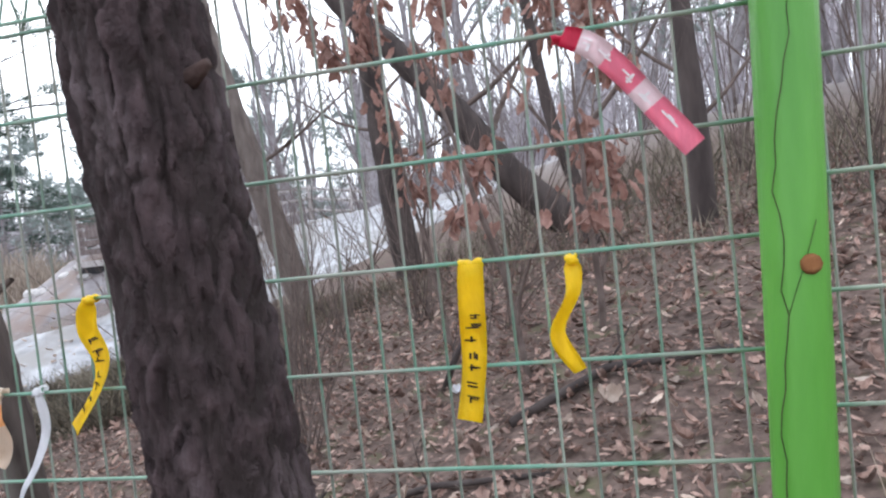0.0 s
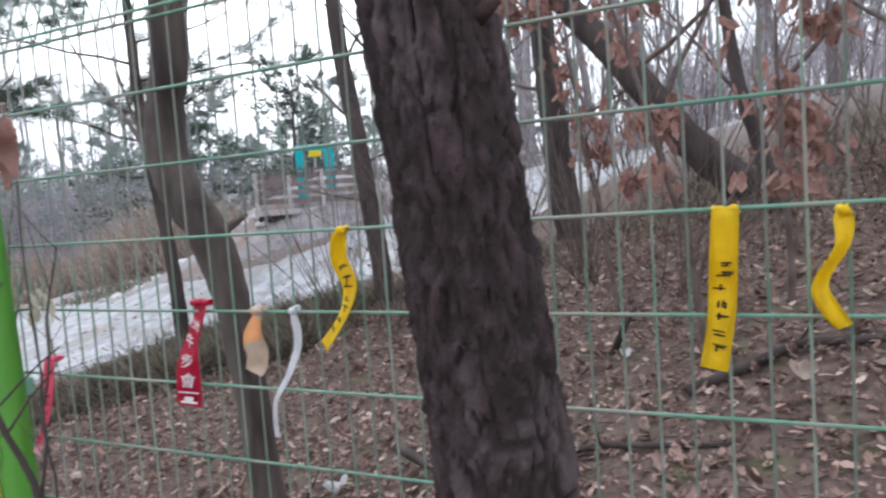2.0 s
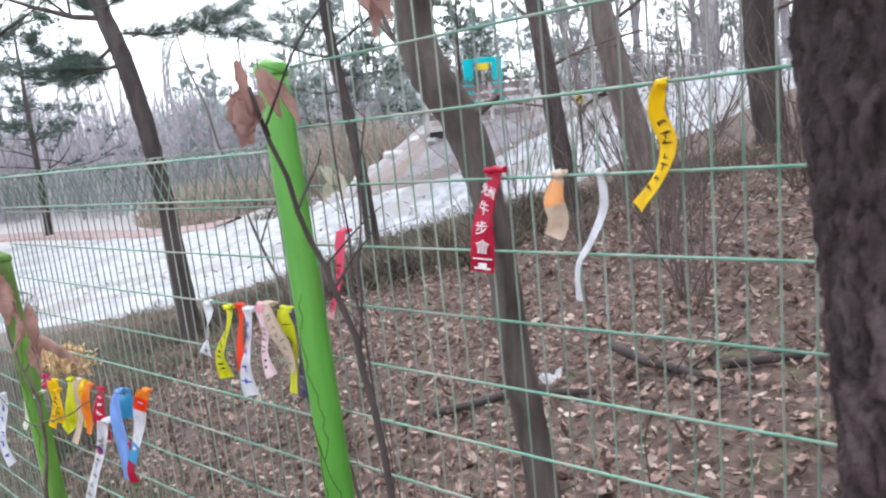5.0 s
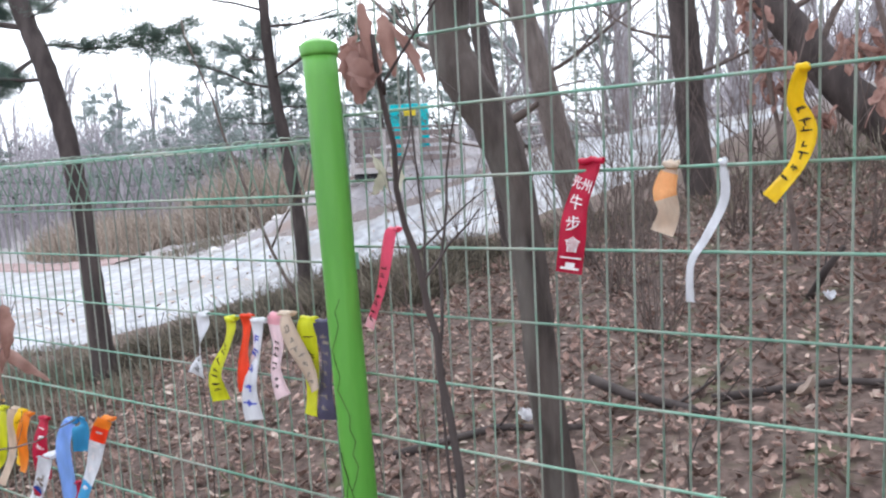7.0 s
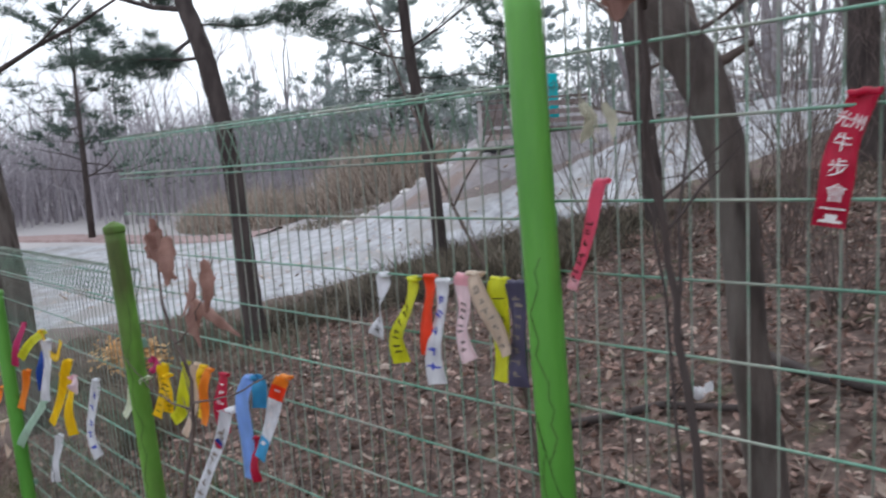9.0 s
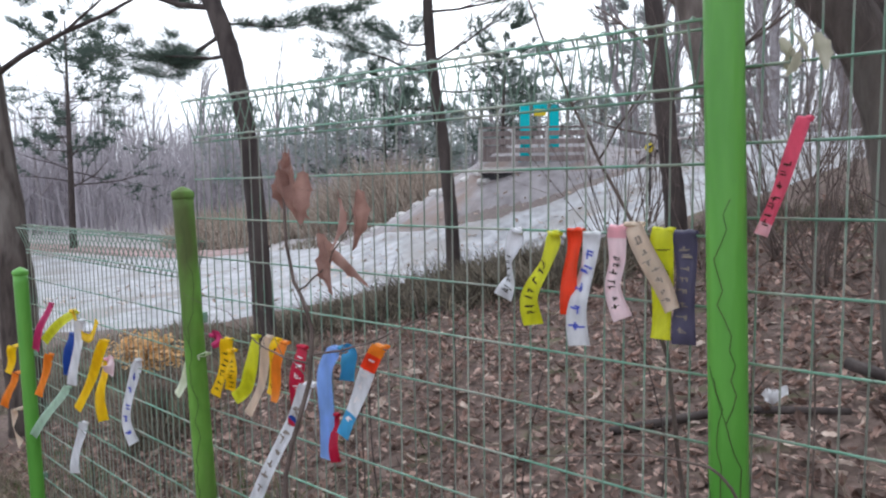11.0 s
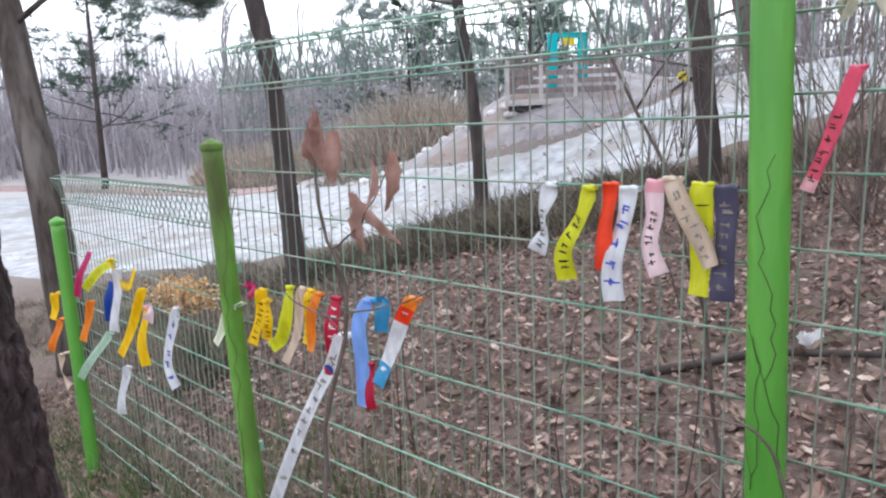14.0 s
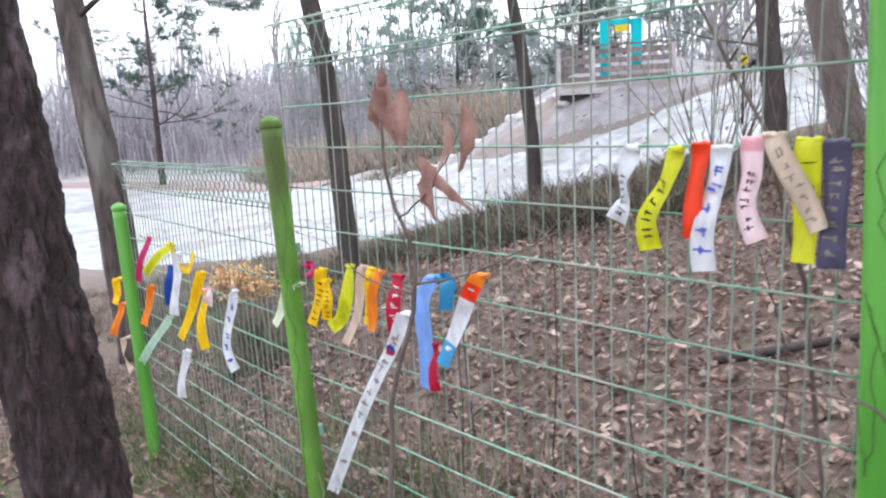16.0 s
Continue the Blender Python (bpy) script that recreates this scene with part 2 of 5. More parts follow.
class Soup:
    """Vertices and faces of one mesh."""

    def __init__(self):
        self.v, self.f = [], []

    def tube(self, pts, radii, sides=6, wobble=0.0, rng=None, cap=True):
        pts = [Vector(p) for p in pts]
        base = len(self.v)
        side = None
        for i, p in enumerate(pts):
            d = (pts[min(i + 1, len(pts) - 1)] - pts[max(i - 1, 0)]).normalized()
            if side is None:
                side = d.orthogonal().normalized()
            side = (side - d * side.dot(d)).normalized()
            up = d.cross(side)
            for k in range(sides):
                a = 2 * math.pi * k / sides
                r = radii[i] * (1 + (wobble * (rng.random() - 0.5) * 2 if wobble else 0))
                self.v.append(tuple(p + side * (r * math.cos(a)) + up * (r * math.sin(a))))
        for i in range(len(pts) - 1):
            for k in range(sides):
                a, b = base + i * sides + k, base + i * sides + (k + 1) % sides
                self.f.append((a, b, b + sides, a + sides))
        if cap:
            self.f.append(tuple(base + k for k in reversed(range(sides))))
            self.f.append(tuple(base + (len(pts) - 1) * sides + k for k in range(sides)))
        return self

    def box(self, lo, hi):
        b = len(self.v)
        (x0, y0, z0), (x1, y1, z1) = lo, hi
        self.v += [(x, y, z) for z in (z0, z1) for x, y in ((x0, y0), (x1, y0), (x1, y1), (x0, y1))]
        self.f += [tuple(b + i for i in q) for q in ((3, 2, 1, 0), (4, 5, 6, 7), (0, 1, 5, 4), (1, 2, 6, 5), (2, 3, 7, 6), (3, 0, 4, 7))]
        return self

    def leaf(self, p, along, across, length, width, curl, rng):
        """A curled leaf of six faces with a lobed outline."""
        p, along = Vector(p), Vector(along).normalized()
        across = (Vector(across) - along * Vector(across).dot(along)).normalized()
        up = along.cross(across)
        b = len(self.v)
        for t, w in ((0, 0.12), (0.3, 0.85), (0.5, 0.62), (0.75, 0.9), (1, 0.1)):
            lift = curl * length * (t * t - 0.3 * t)
            for s in (-1, 0, 1):
                q = p + along * (t * length) + across * (s * w * width / 2) + up * (lift + abs(s) * curl * width * 0.5)
                self.v.append(tuple(q))
        for i in range(4):
            for s in range(2):
                a = b + i * 3 + s
                self.f.append((a, a + 1, a + 4, a + 3))

    def oak_leaf(self, p, along, across, length, width, roll, droop):
        """A withered lobed oak leaf, rolled about its midrib and bent along it."""
        p, along = Vector(p), Vector(along).normalized()
        across = (Vector(across) - along * Vector(across).dot(along)).normalized()
        up = along.cross(across)
        b, n, m = len(self.v), 13, 7
        for i in range(n):
            t = i / (n - 1)
            w = (0.06 + math.sin(math.pi * min(1.0, t ** 0.8)) ** 0.75 * (0.86 + 0.14 * math.cos(t * 6.2 * math.pi))) * width / 2
            mid = p + along * (t * length) + up * (droop * length * (t * t - 0.4 * t))
            for k in range(m):
                u = k / (m - 1) * 2 - 1
                a = u * roll * (0.7 + 0.5 * t)
                if abs(a) > 1e-3:
                    x, h = math.sin(a) / abs(a) * abs(u) * w, (1 - math.cos(a)) / abs(a) * abs(u) * w
                else:
                    x, h = 0.0, 0.0
                ripple = 0.05 * width * math.sin(9 * t + 3 * u) * abs(u)
                self.v.append(tuple(mid + across * x + up * (h + ripple) + along * (-0.035 * length * u * u * math.sin(6.2 * math.pi * t))))
        for i in range(n - 1):
            for k in range(m - 1):
                a = b + i * m + k
                self.f.append((a, a + 1, a + m + 1, a + m))

    def blade(self, p, d, length, width, rng, bend=0.3):
        p, d = Vector(p), Vector(d).normalized()
        s = d.cross(Vector((rng.random() - 0.5, rng.random() - 0.5, rng.random() - 0.5))).normalized() * width / 2
        drop = Vector((rng.random() - 0.5, rng.random() - 0.5, -0.3)) * bend * length
        b = len(self.v)
        m = p + d * length * 0.55 + drop * 0.3
        e = p + d * length + drop
        self.v += [tuple(p - s), tuple(p + s), tuple(m + s * 0.8), tuple(m - s * 0.8), tuple(e)]
        self.f += [(b, b + 1, b + 2, b + 3), (b + 3, b + 2, b + 4)]

    def put(self, name, mat, parent=None, label="", smooth=True):
        return link(name, self.v, self.f, mat, parent, label, smooth)


def sub(t, a=0.0, b=1.0):
    t = max(0.0, min(1.0, (t - a) / (b - a)))
    return t * t * (3 - 2 * t)


def ground_z(x, y):
    """The hillside: it falls along the fence to the left and rises away from it; beyond it lies a flatter track."""
    slope_x = 0.245 * x if x > -4 else -0.98 + 0.05 * (x + 4)
    if x > 3:
        slope_x = 0.735 + 0.12 * (x - 3)
    c = 0.03 + 0.125 * sub(x, -8, -3)
    yy = min(y, 16 + 0.35 * (y - 16)) if y > 16 else y
    if y < -1:
        yy = -1 + 0.5 * (y + 1)
    z = 0.05 + slope_x + c * yy
    bank = 0.34 * sub(y, 0.15, 1.9) * (1 - sub(y, 4.6, 8.0)) * sub(-x, 0.3, 4.0) * (1 - sub(-x, 4.8, 7.5))
    z += bank
    z += 3.05 * math.exp(-(((x + 9.2) / (4.2 if x < -9.2 else 4.5)) ** 2 + ((y - 15.0) / 4.2) ** 2))
    z += 1.2 * math.exp(-(((x + 17) / 5.5) ** 2 + ((y - 19) / 4.5) ** 2))
    far = math.hypot(x, y)
    z += 0.05 * max(0.0, far - 26) * (1 if y > 0 else 0.2)
    fine = noise.noise((x * 0.9, y * 0.9, 0)) * 0.05 + noise.noise((x * 3.1, y * 3.1, 3)) * 0.022
    return z + fine * (1 if far < 40 else 0)


# ---------------------------------------------------------------- ground
def ground_sheet():
    xs = [-900, -400, -200, -120, -80, -60] + list(np.arange(-46, -9, 1.0)) + list(np.arange(-9, 7, 0.22)) + list(np.arange(7, 30, 1.2)) + [32, 45, 60, 90, 140, 250, 500, 900]
    ys = [-900, -400, -160, -60, -25, -12] + list(np.arange(-7, -2.2, 0.6)) + list(np.arange(-2.2, 9, 0.22)) + list(np.arange(9, 46, 0.9)) + [48, 60, 80, 120, 200, 400, 900]
    v = [(float(x), float(y), ground_z(x, y) if abs(x) < 70 and abs(y) < 70 else ground_z(max(-70, min(70, x)), max(-70, min(70, y)))) for y in ys for x in xs]
    n = len(xs)
    f = [(j * n + i, j * n + i + 1, (j + 1) * n + i + 1, (j + 1) * n + i) for j in range(len(ys) - 1) for i in range(n - 1)]
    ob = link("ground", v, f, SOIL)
    tagged(ob, "leaf-strewn brown hillside soil falling along the fence", "ground", kind="structure")


ground_sheet()


def strip(name, line, half, mat, lift, label, category, edge=0.25, steps=14):
    """A ribbon of paving laid on the ground along a smooth line."""
    pts = [Vector((*p, 0)) for p in line]
    path = []
    for i in range(len(pts) - 1):
        p0, p1, p2, p3 = pts[max(i - 1, 0)], pts[i], pts[i + 1], pts[min(i + 2, len(pts) - 1)]
        for s in range(steps):
            t = s / steps
            path.append(0.5 * (2 * p1 + (p2 - p0) * t + (2 * p0 - 5 * p1 + 4 * p2 - p3) * t * t + (3 * p1 - p0 - 3 * p2 + p3) * t ** 3))
    path.append(pts[-1])
    v, f = [], []
    cols = 11
    for i, p in enumerate(path):
        d = (path[min(i + 1, len(path) - 1)] - path[max(i - 1, 0)]).normalized()
        s = Vector((d.y, -d.x, 0))
        for k in range(cols):
            u = k / (cols - 1) * 2 - 1
            q = p + s * (u * half * (1 + edge * 0.25 * noise.noise((i * 0.35, u * 2, 9))))
            v.append((q.x, q.y, ground_z(q.x, q.y) + lift * (1 if abs(u) < 0.95 else -1.5)))
    for i in range(len(path) - 1):
        for k in range(cols - 1):
            a = i * cols + k
            f.append((a, a + 1, a + cols + 1, a + cols))
    return tagged(link(name, v, f, mat), label, category, kind="structure")


def smooth_line(line, count):
    """Points at even steps of parameter on a smooth curve through the given ones."""
    pts = [Vector((*p, 0)) for p in line]
    out = []
    for k in range(count):
        u = k / (count - 1) * (len(pts) - 1)
        i = min(int(u), len(pts) - 2)
        t = u - i
        p0, p1, p2, p3 = pts[max(i - 1, 0)], pts[i], pts[i + 1], pts[min(i + 2, len(pts) - 1)]
        out.append(0.5 * (2 * p1 + (p2 - p0) * t + (2 * p0 - 5 * p1 + 4 * p2 - p3) * t * t + (3 * p1 - p0 - 3 * p2 + p3) * t ** 3))
    return out


def sheet_between(name, near, far, mat, lift, label, category, ragged=0.15, count=170, cols=15):
    """Paving or earth laid on the ground between two edges."""
    a, b = smooth_line(near, count), smooth_line(far, count)
    v, f = [], []
    for i, (p, q) in enumerate(zip(a, b)):
        for k in range(cols):
            u = k / (cols - 1)
            shift = ragged * noise.noise((i * 0.31, u * 3, 9)) + ragged * 0.6 * noise.noise((i * 0.9, u * 3, 4))
            w = p.lerp(q, u) + (q - p).normalized() * shift
            v.append((w.x, w.y, ground_z(w.x, w.y) + (lift if 0 < k < cols - 1 else -1.5 * lift)))
    for i in range(count - 1):
        for k in range(cols - 1):
            c = i * cols + k
            f.append((c, c + 1, c + cols + 1, c + cols))
    return tagged(link(name, v, f, mat), label, category, kind="structure")


sheet_between("road", [(-60, -8), (-40, -4.5), (-26, -1), (-16, 1.5), (-11, 3.4), (-9.3, 5.6), (-8.6, 7.8), (-7.4, 9.2), (-5.4, 9.2), (-3.4, 8.7), (-2.3, 9.2), (-1.5, 10.5), (-0.7, 12.0), (0.9, 16.5), (4.5, 24)],
              [(-60, 4), (-40, 8.8), (-28.7, 12.6), (-21, 14.5), (-16.5, 13.6), (-13.6, 12.1), (-11.6, 11.2), (-10.3, 10.8), (-9.1, 11.05), (-8.0, 11.6), (-7.0, 12.4), (-6.0, 13.6), (-4.2, 18.5), (-1, 25)],
              ROAD, 0.05, "pale concrete track bleached by mist climbing past the deck", "road")
sheet_between("bare_bank", [(-17.5, 13.9), (-15, 12.7), (-12.4, 11.4), (-10.4, 10.7), (-9.1, 10.95), (-8.0, 11.5), (-7.0, 12.3), (-6.0, 13.5)],
              [(-17.5, 15.4), (-15.3, 15.8), (-13.6, 17.0), (-12.0, 17.5), (-10.5, 17.2), (-9.0, 16.8), (-7.5, 16.2), (-6.0, 15.2)],
              BANK, 0.08, "trodden grey earth bank between the track and the deck", "bank")
strip("paved_edge", [(-60, 6), (-36, 12), (-26, 13), (-21, 14)], 0.9, RED_BROWN, 0.10, "reddish brown paved edge beside the track", "pavement")


# ---------------------------------------------------------------- fence
def tube_mesh(name, pts, r, sides, mat):
    s = Soup().tube(pts, [r] * len(pts), sides)
    me = bpy.data.meshes.new(name)
    me.from_pydata(s.v, [], s.f)
    me.materials.append(mat)
    me.polygons.foreach_set("use_smooth", [True] * len(me.polygons))
    return me


PITCH, ROW, SPAN = 0.05, 0.15, 1.96
UPRIGHT = tube_mesh("upright_wire", [(0, 0, -1.80), (0, 0, -0.9), (0, 0, 0), (0, -0.045, 0.125), (0, -0.02, 0.142), (0, 0.03, 0.142), (0, 0.045, 0.125), (0, 0.004, -0.02)], 0.0023, 5, UPRIGHT_WIRE)
CROSS = tube_mesh("cross_wire", [(-SPAN / 2, 0, 0), (0, 0, 0), (SPAN / 2, 0, 0)], 0.0032, 6, WIRE)


def fence_panel(cx, fold, first_row, y=0.0, swing=0.0):
    """A welded mesh panel with a triangular roll top: fold is the height of the roll's lower edge."""
    p = thing("mesh_fence", "green coated welded wire mesh fence panel with folded top", "fence", "mesh fence along the slope", (cx, y, fold))
    p.rotation_euler = (0, 0, radians(swing))
    n = int(SPAN / PITCH)
    for i in range(n + 1):
        x = -SPAN / 2 + i * SPAN / n
        shared("upright_wire", UPRIGHT, p, pose(x, 0.0035, 0, 0.12 * math.sin(i * 2.1 + cx), 0.15 * math.sin(i * 1.3), 0))
    heights = [0.0, -0.02] + [first_row - fold - ROW * k for k in range(12) if first_row - fold - ROW * k > -1.79]
    for z in heights:
        shared("cross_wire", CROSS, p, pose(0, -0.0025, z, 0, 0.06 * math.sin(z * 9 + cx), 0))
    shared("top_wire", CROSS, p, pose(0, -0.046, 0.128))
    shared("top_wire", CROSS, p, pose(0, 0.046, 0.128))
    return p


fence_panel(2.99, 2.57, 2.42)
fence_panel(1.005, 2.06, 1.90)
fence_panel(-0.99, 1.42, 1.26)
fence_panel(-2.985, 0.887, 0.717, 0.054, -3.1)


def lathe(name, profile, mat, parent=None, sides=28, at=(0, 0, 0), rough=0.0, seed=0):
    v, f = [], []
    for j, (r, z) in enumerate(profile):
        for k in range(sides):
            a = 2 * math.pi * k / sides
            rr = r * (1 + rough * noise.noise((math.cos(a) * 2 + seed, math.sin(a) * 2, z * 3)))
            v.append((at[0] + rr * math.cos(a), at[1] + rr * math.sin(a), at[2] + z))
    for j in range(len(profile) - 1):
        for k in range(sides):
            a, b = j * sides + k, j * sides + (k + 1) % sides
            f.append((a, b, b + sides, a + sides))
    f.append(tuple(range(sides))[::-1])
    f.append(tuple((len(profile) - 1) * sides + k for k in range(sides)))
    return link(name, v, f, mat, parent)


POST_R = 0.0385


def fence_post(x, top, mat, label, lean=0.0, y=-0.046):
    """A steel tube with a low conical cap; x is its place at the top, lean in degrees tips it along the fence."""
    k = math.tan(radians(lean))
    base = ground_z(x, y) - 0.25
    h = (top - base) / math.cos(radians(lean))
    foot = x - k * (top - base)
    p = thing("fence_post", label, "fence post", "green fence posts", (foot, y, base))
    r = POST_R
    lathe("shaft", [(r, h * i / 24) for i in range(24)] + [(r, h - 0.03)], mat, p, rough=0.012, seed=x)
    lathe("cap", [(r + 0.002, h - 0.036), (r + 0.004, h - 0.032), (r + 0.004, h - 0.012), (r - 0.001, h - 0.007), (r - 0.018, h + 0.004), (0.006, h + 0.011)], mat, p)
    for z in (h - 0.5, h - 1.25):
        s = Soup().box((-0.012, 0.034, z - 0.02), (0.012, 0.058, z + 0.02))
        s.put("clamp", WIRE, p, "small steel clamp", smooth=False)
        lathe("clamp_bolt", [(0.007, 0.0), (0.007, 0.004), (0.003, 0.006)], DARK_STEEL, p, 8).matrix_basis = pose(0.0, 0.060, z, -90)
    p.rotation_euler = (0, radians(lean), 0)
    return lambda z: x + k * (z - top)


post_near = fence_post(2.026, 2.30, POST, "bright green painted steel post with a rust spot", 2.2)
post_mid = fence_post(0.004, 1.765, POST, "bright green painted steel fence post with a vine scar", -1.9)
post_moss = fence_post(-1.987, 1.222, MOSS, "faded green steel fence post stained with moss", -3.2)
post_end = fence_post(-3.955, 0.775, POST, "bright green painted steel post at the fence end", -1.0, 0.062)


def creeper(axis, z0, z1, seed, thick=0.0017, y=-0.046, r=0.0395, turn=2.4, start=-2.2):
    """A thin dry vine that clings to a post."""
    rng = random.Random(seed)
    s = Soup()
    pts, a = [], start
    n = int((z1 - z0) / 0.03)
    angles = []
    for i in range(n):
        a += rng.uniform(-0.16, 0.16) * turn
        a = max(-3.0, min(-0.2, a))
        z = z0 + (z1 - z0) * i / n
        angles.append(a)
        pts.append((axis(z) + r * math.cos(a), y + r * math.sin(a), z))
    s.tube(pts, [thick * (1 - 0.5 * i / len(pts)) for i in range(len(pts))], 5)
    i = rng.randrange(1, max(2, len(pts) - 9))
    da = rng.choice((-0.13, 0.13))
    side = []
    for j in range(8):
        z = pts[i][2] + 0.016 * j
        side.append((axis(z) + r * math.cos(angles[i] + da * j), y + r * math.sin(angles[i] + da * j), z))
    s.tube(side, [thick * 0.5] * 8, 4)
    tagged(s.put("dry_vine", VINE), "thin dry brownish vine clinging to a green post", "vine", "vines on the posts")


creeper(post_near, 0.9, 2.2, 3, 0.0011, turn=1.4)
creeper(post_mid, 0.2, 1.22, 5, start=-1.2)
creeper(post_mid, 0.5, 0.86, 11, 0.0014, start=-2.0)
creeper(post_moss, -0.4, 1.15, 6, start=-1.8)
rust = lathe("rust_spot", [(0.002, 0), (0.010, 0.001), (0.013, 0.003), (0.006, 0.005)], RUST, sides=9)
rust.matrix_world = Matrix.Translation((post_near(1.565) + 0.007, -0.0838, 1.565)) @ Matrix.Rotation(radians(90), 4, "X")
tagged(rust, "small raised rust blister on a green post", "rust")


# ---------------------------------------------------------------- trunks
def bark_trunk(pts, radii, seed, label, sides=170, step=0.010, plate=0.031):
    """A pine trunk with raised bark plates between dark fissures."""
    P = [Vector(p) for p in pts]
    length = [0.0]
    for a, b in zip(P, P[1:]):
        length.append(length[-1] + (b - a).length)
    rings = int(length[-1] / step)
    v, f = [], []
    heights = []
    for j in range(rings + 1):
        s = length[-1] * j / rings
        i = max(k for k in range(len(P) - 1) if length[k] <= s + 1e-9)
        t = (s - length[i]) / (length[i + 1] - length[i])
        c = P[i].lerp(P[i + 1], t)
        r = radii[i] * (1 - t) + radii[i + 1] * t
        for k in range(sides):
            a = 2 * math.pi * k / sides
            q = Vector((math.cos(a) * r, math.sin(a) * r, s * 0.42)) / plate
            q += Vector((noise.noise(q * 0.9), noise.noise(q * 0.9 + Vector((5, 1, 2))), noise.noise(q * 0.7 + Vector((9, 4, 7))))) * 0.45 + Vector((seed * 7.3, 0, 0))
            d, cells = noise.voronoi(q)
            edge = d[1] - d[0]
            h = sub(edge + 0.16 * noise.noise(q * 2.6), 0.0, 0.10)
            own = noise.cell(cells[0] * 9.7)
            big = noise.noise(Vector((math.cos(a), math.sin(a), s * 2.2)) * 1.1 + Vector((seed, 0, 0)))
            flake = noise.noise(q * 2.3) * 0.7 + noise.noise(q * 6) * 0.45
            flake += 0.5 * noise.noise(Vector((q.x * 1.4, q.y * 1.4, q.z * 0.5)))
            d2, cells2 = noise.voronoi(Vector((q.x * 2.1, q.y * 2.1, q.z * 2.6)) + Vector((3, 8, 1)))
            chip = noise.cell(cells2[0] * 7.1) * sub(d2[1] - d2[0], 0.0, 0.12)
            rr = r - 0.007 + 0.0065 * h + 0.0025 * flake + 0.006 * big + 0.004 * own * h + 0.005 * chip * h
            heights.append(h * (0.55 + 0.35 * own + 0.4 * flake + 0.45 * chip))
            v.append((c.x + rr * math.cos(a), c.y + rr * math.sin(a), c.z))
    for j in range(rings):
        for k in range(sides):
            a, b = j * sides + k, j * sides + (k + 1) % sides
            f.append((a, b, b + sides, a + sides))
    base = P[0]
    tree = thing("pine_tree", label, "tree", at=(0, 0, 0))
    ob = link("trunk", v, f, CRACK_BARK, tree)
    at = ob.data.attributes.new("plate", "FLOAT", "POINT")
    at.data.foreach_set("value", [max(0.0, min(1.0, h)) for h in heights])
    return tree


def stub(tree, p, d, length, r, seed):
    rng = random.Random(seed)
    p, d = Vector(p), Vector(d).normalized()
    Soup().tube([p, p + d * length * 0.5, p + d * length], [r, r * 0.8, r * 0.55], 9, 0.15, rng).put("branch_stub", BARK, tree)


def k_axis(z):
    return (1.29 - 0.10 * (z - 1.6), -0.245, z)


near_pine = bark_trunk([k_axis(0.1), k_axis(0.7), k_axis(1.6), k_axis(2.6), (1.16, -0.25, 4.4)], [0.105, 0.092, 0.085, 0.081, 0.07], 1,
           "thick pine trunk with cracked brown bark plates before the fence")
stub(near_pine, (1.335, -0.27, 1.85), (0.8, -0.2, 0.35), 0.035, 0.012, 1)
bark_trunk([(-1.11, -1.065, -0.40), (-1.115, -1.09, 0.45), (-1.13, -1.12, 1.0), (-1.18, -1.13, 1.5), (-1.30, -1.14, 3.4)], [0.105, 0.092, 0.087, 0.084, 0.075], 2,
           "dark leaning pine trunk with deeply cracked bark", step=0.016)


def grow(s, p, d, length, r, depth, rng, up=0.15, spread=0.6, tips=None, sides=5, seg=4, kids=(2, 4), shrink=0.62):
    """A limb that bends, tapers and forks."""
    p, d = Vector(p), Vector(d).normalized()
    pts, rad = [p.copy()], [r]
    for i in range(seg):
        d = (d + Vector((rng.uniform(-1, 1), rng.uniform(-1, 1), rng.uniform(-1, 1))) * 0.16 + Vector((0, 0, up)) * 0.25).normalized()
        p = p + d * (length / seg)
        pts.append(p.copy())
        rad.append(r * (1 - 0.62 * (i + 1) / seg))
    s.tube(pts, rad, max(3, sides), cap=False)
    if tips is not None and depth <= 1:
        tips += [(q, d.copy()) for q in pts[1:]]
    if depth > 0:
        for _ in range(rng.randint(*kids)):
            i = rng.randint(1, seg)
            e = (d + Vector((rng.uniform(-1, 1), rng.uniform(-1, 1), rng.uniform(-0.7, 1))) * spread).normalized()
            grow(s, pts[i], e, length * shrink * rng.uniform(0.7, 1.15), max(rad[i] * 0.6, 0.0012), depth - 1, rng, up, spread, tips, max(3, sides - 1), max(2, seg - 1), kids, shrink)


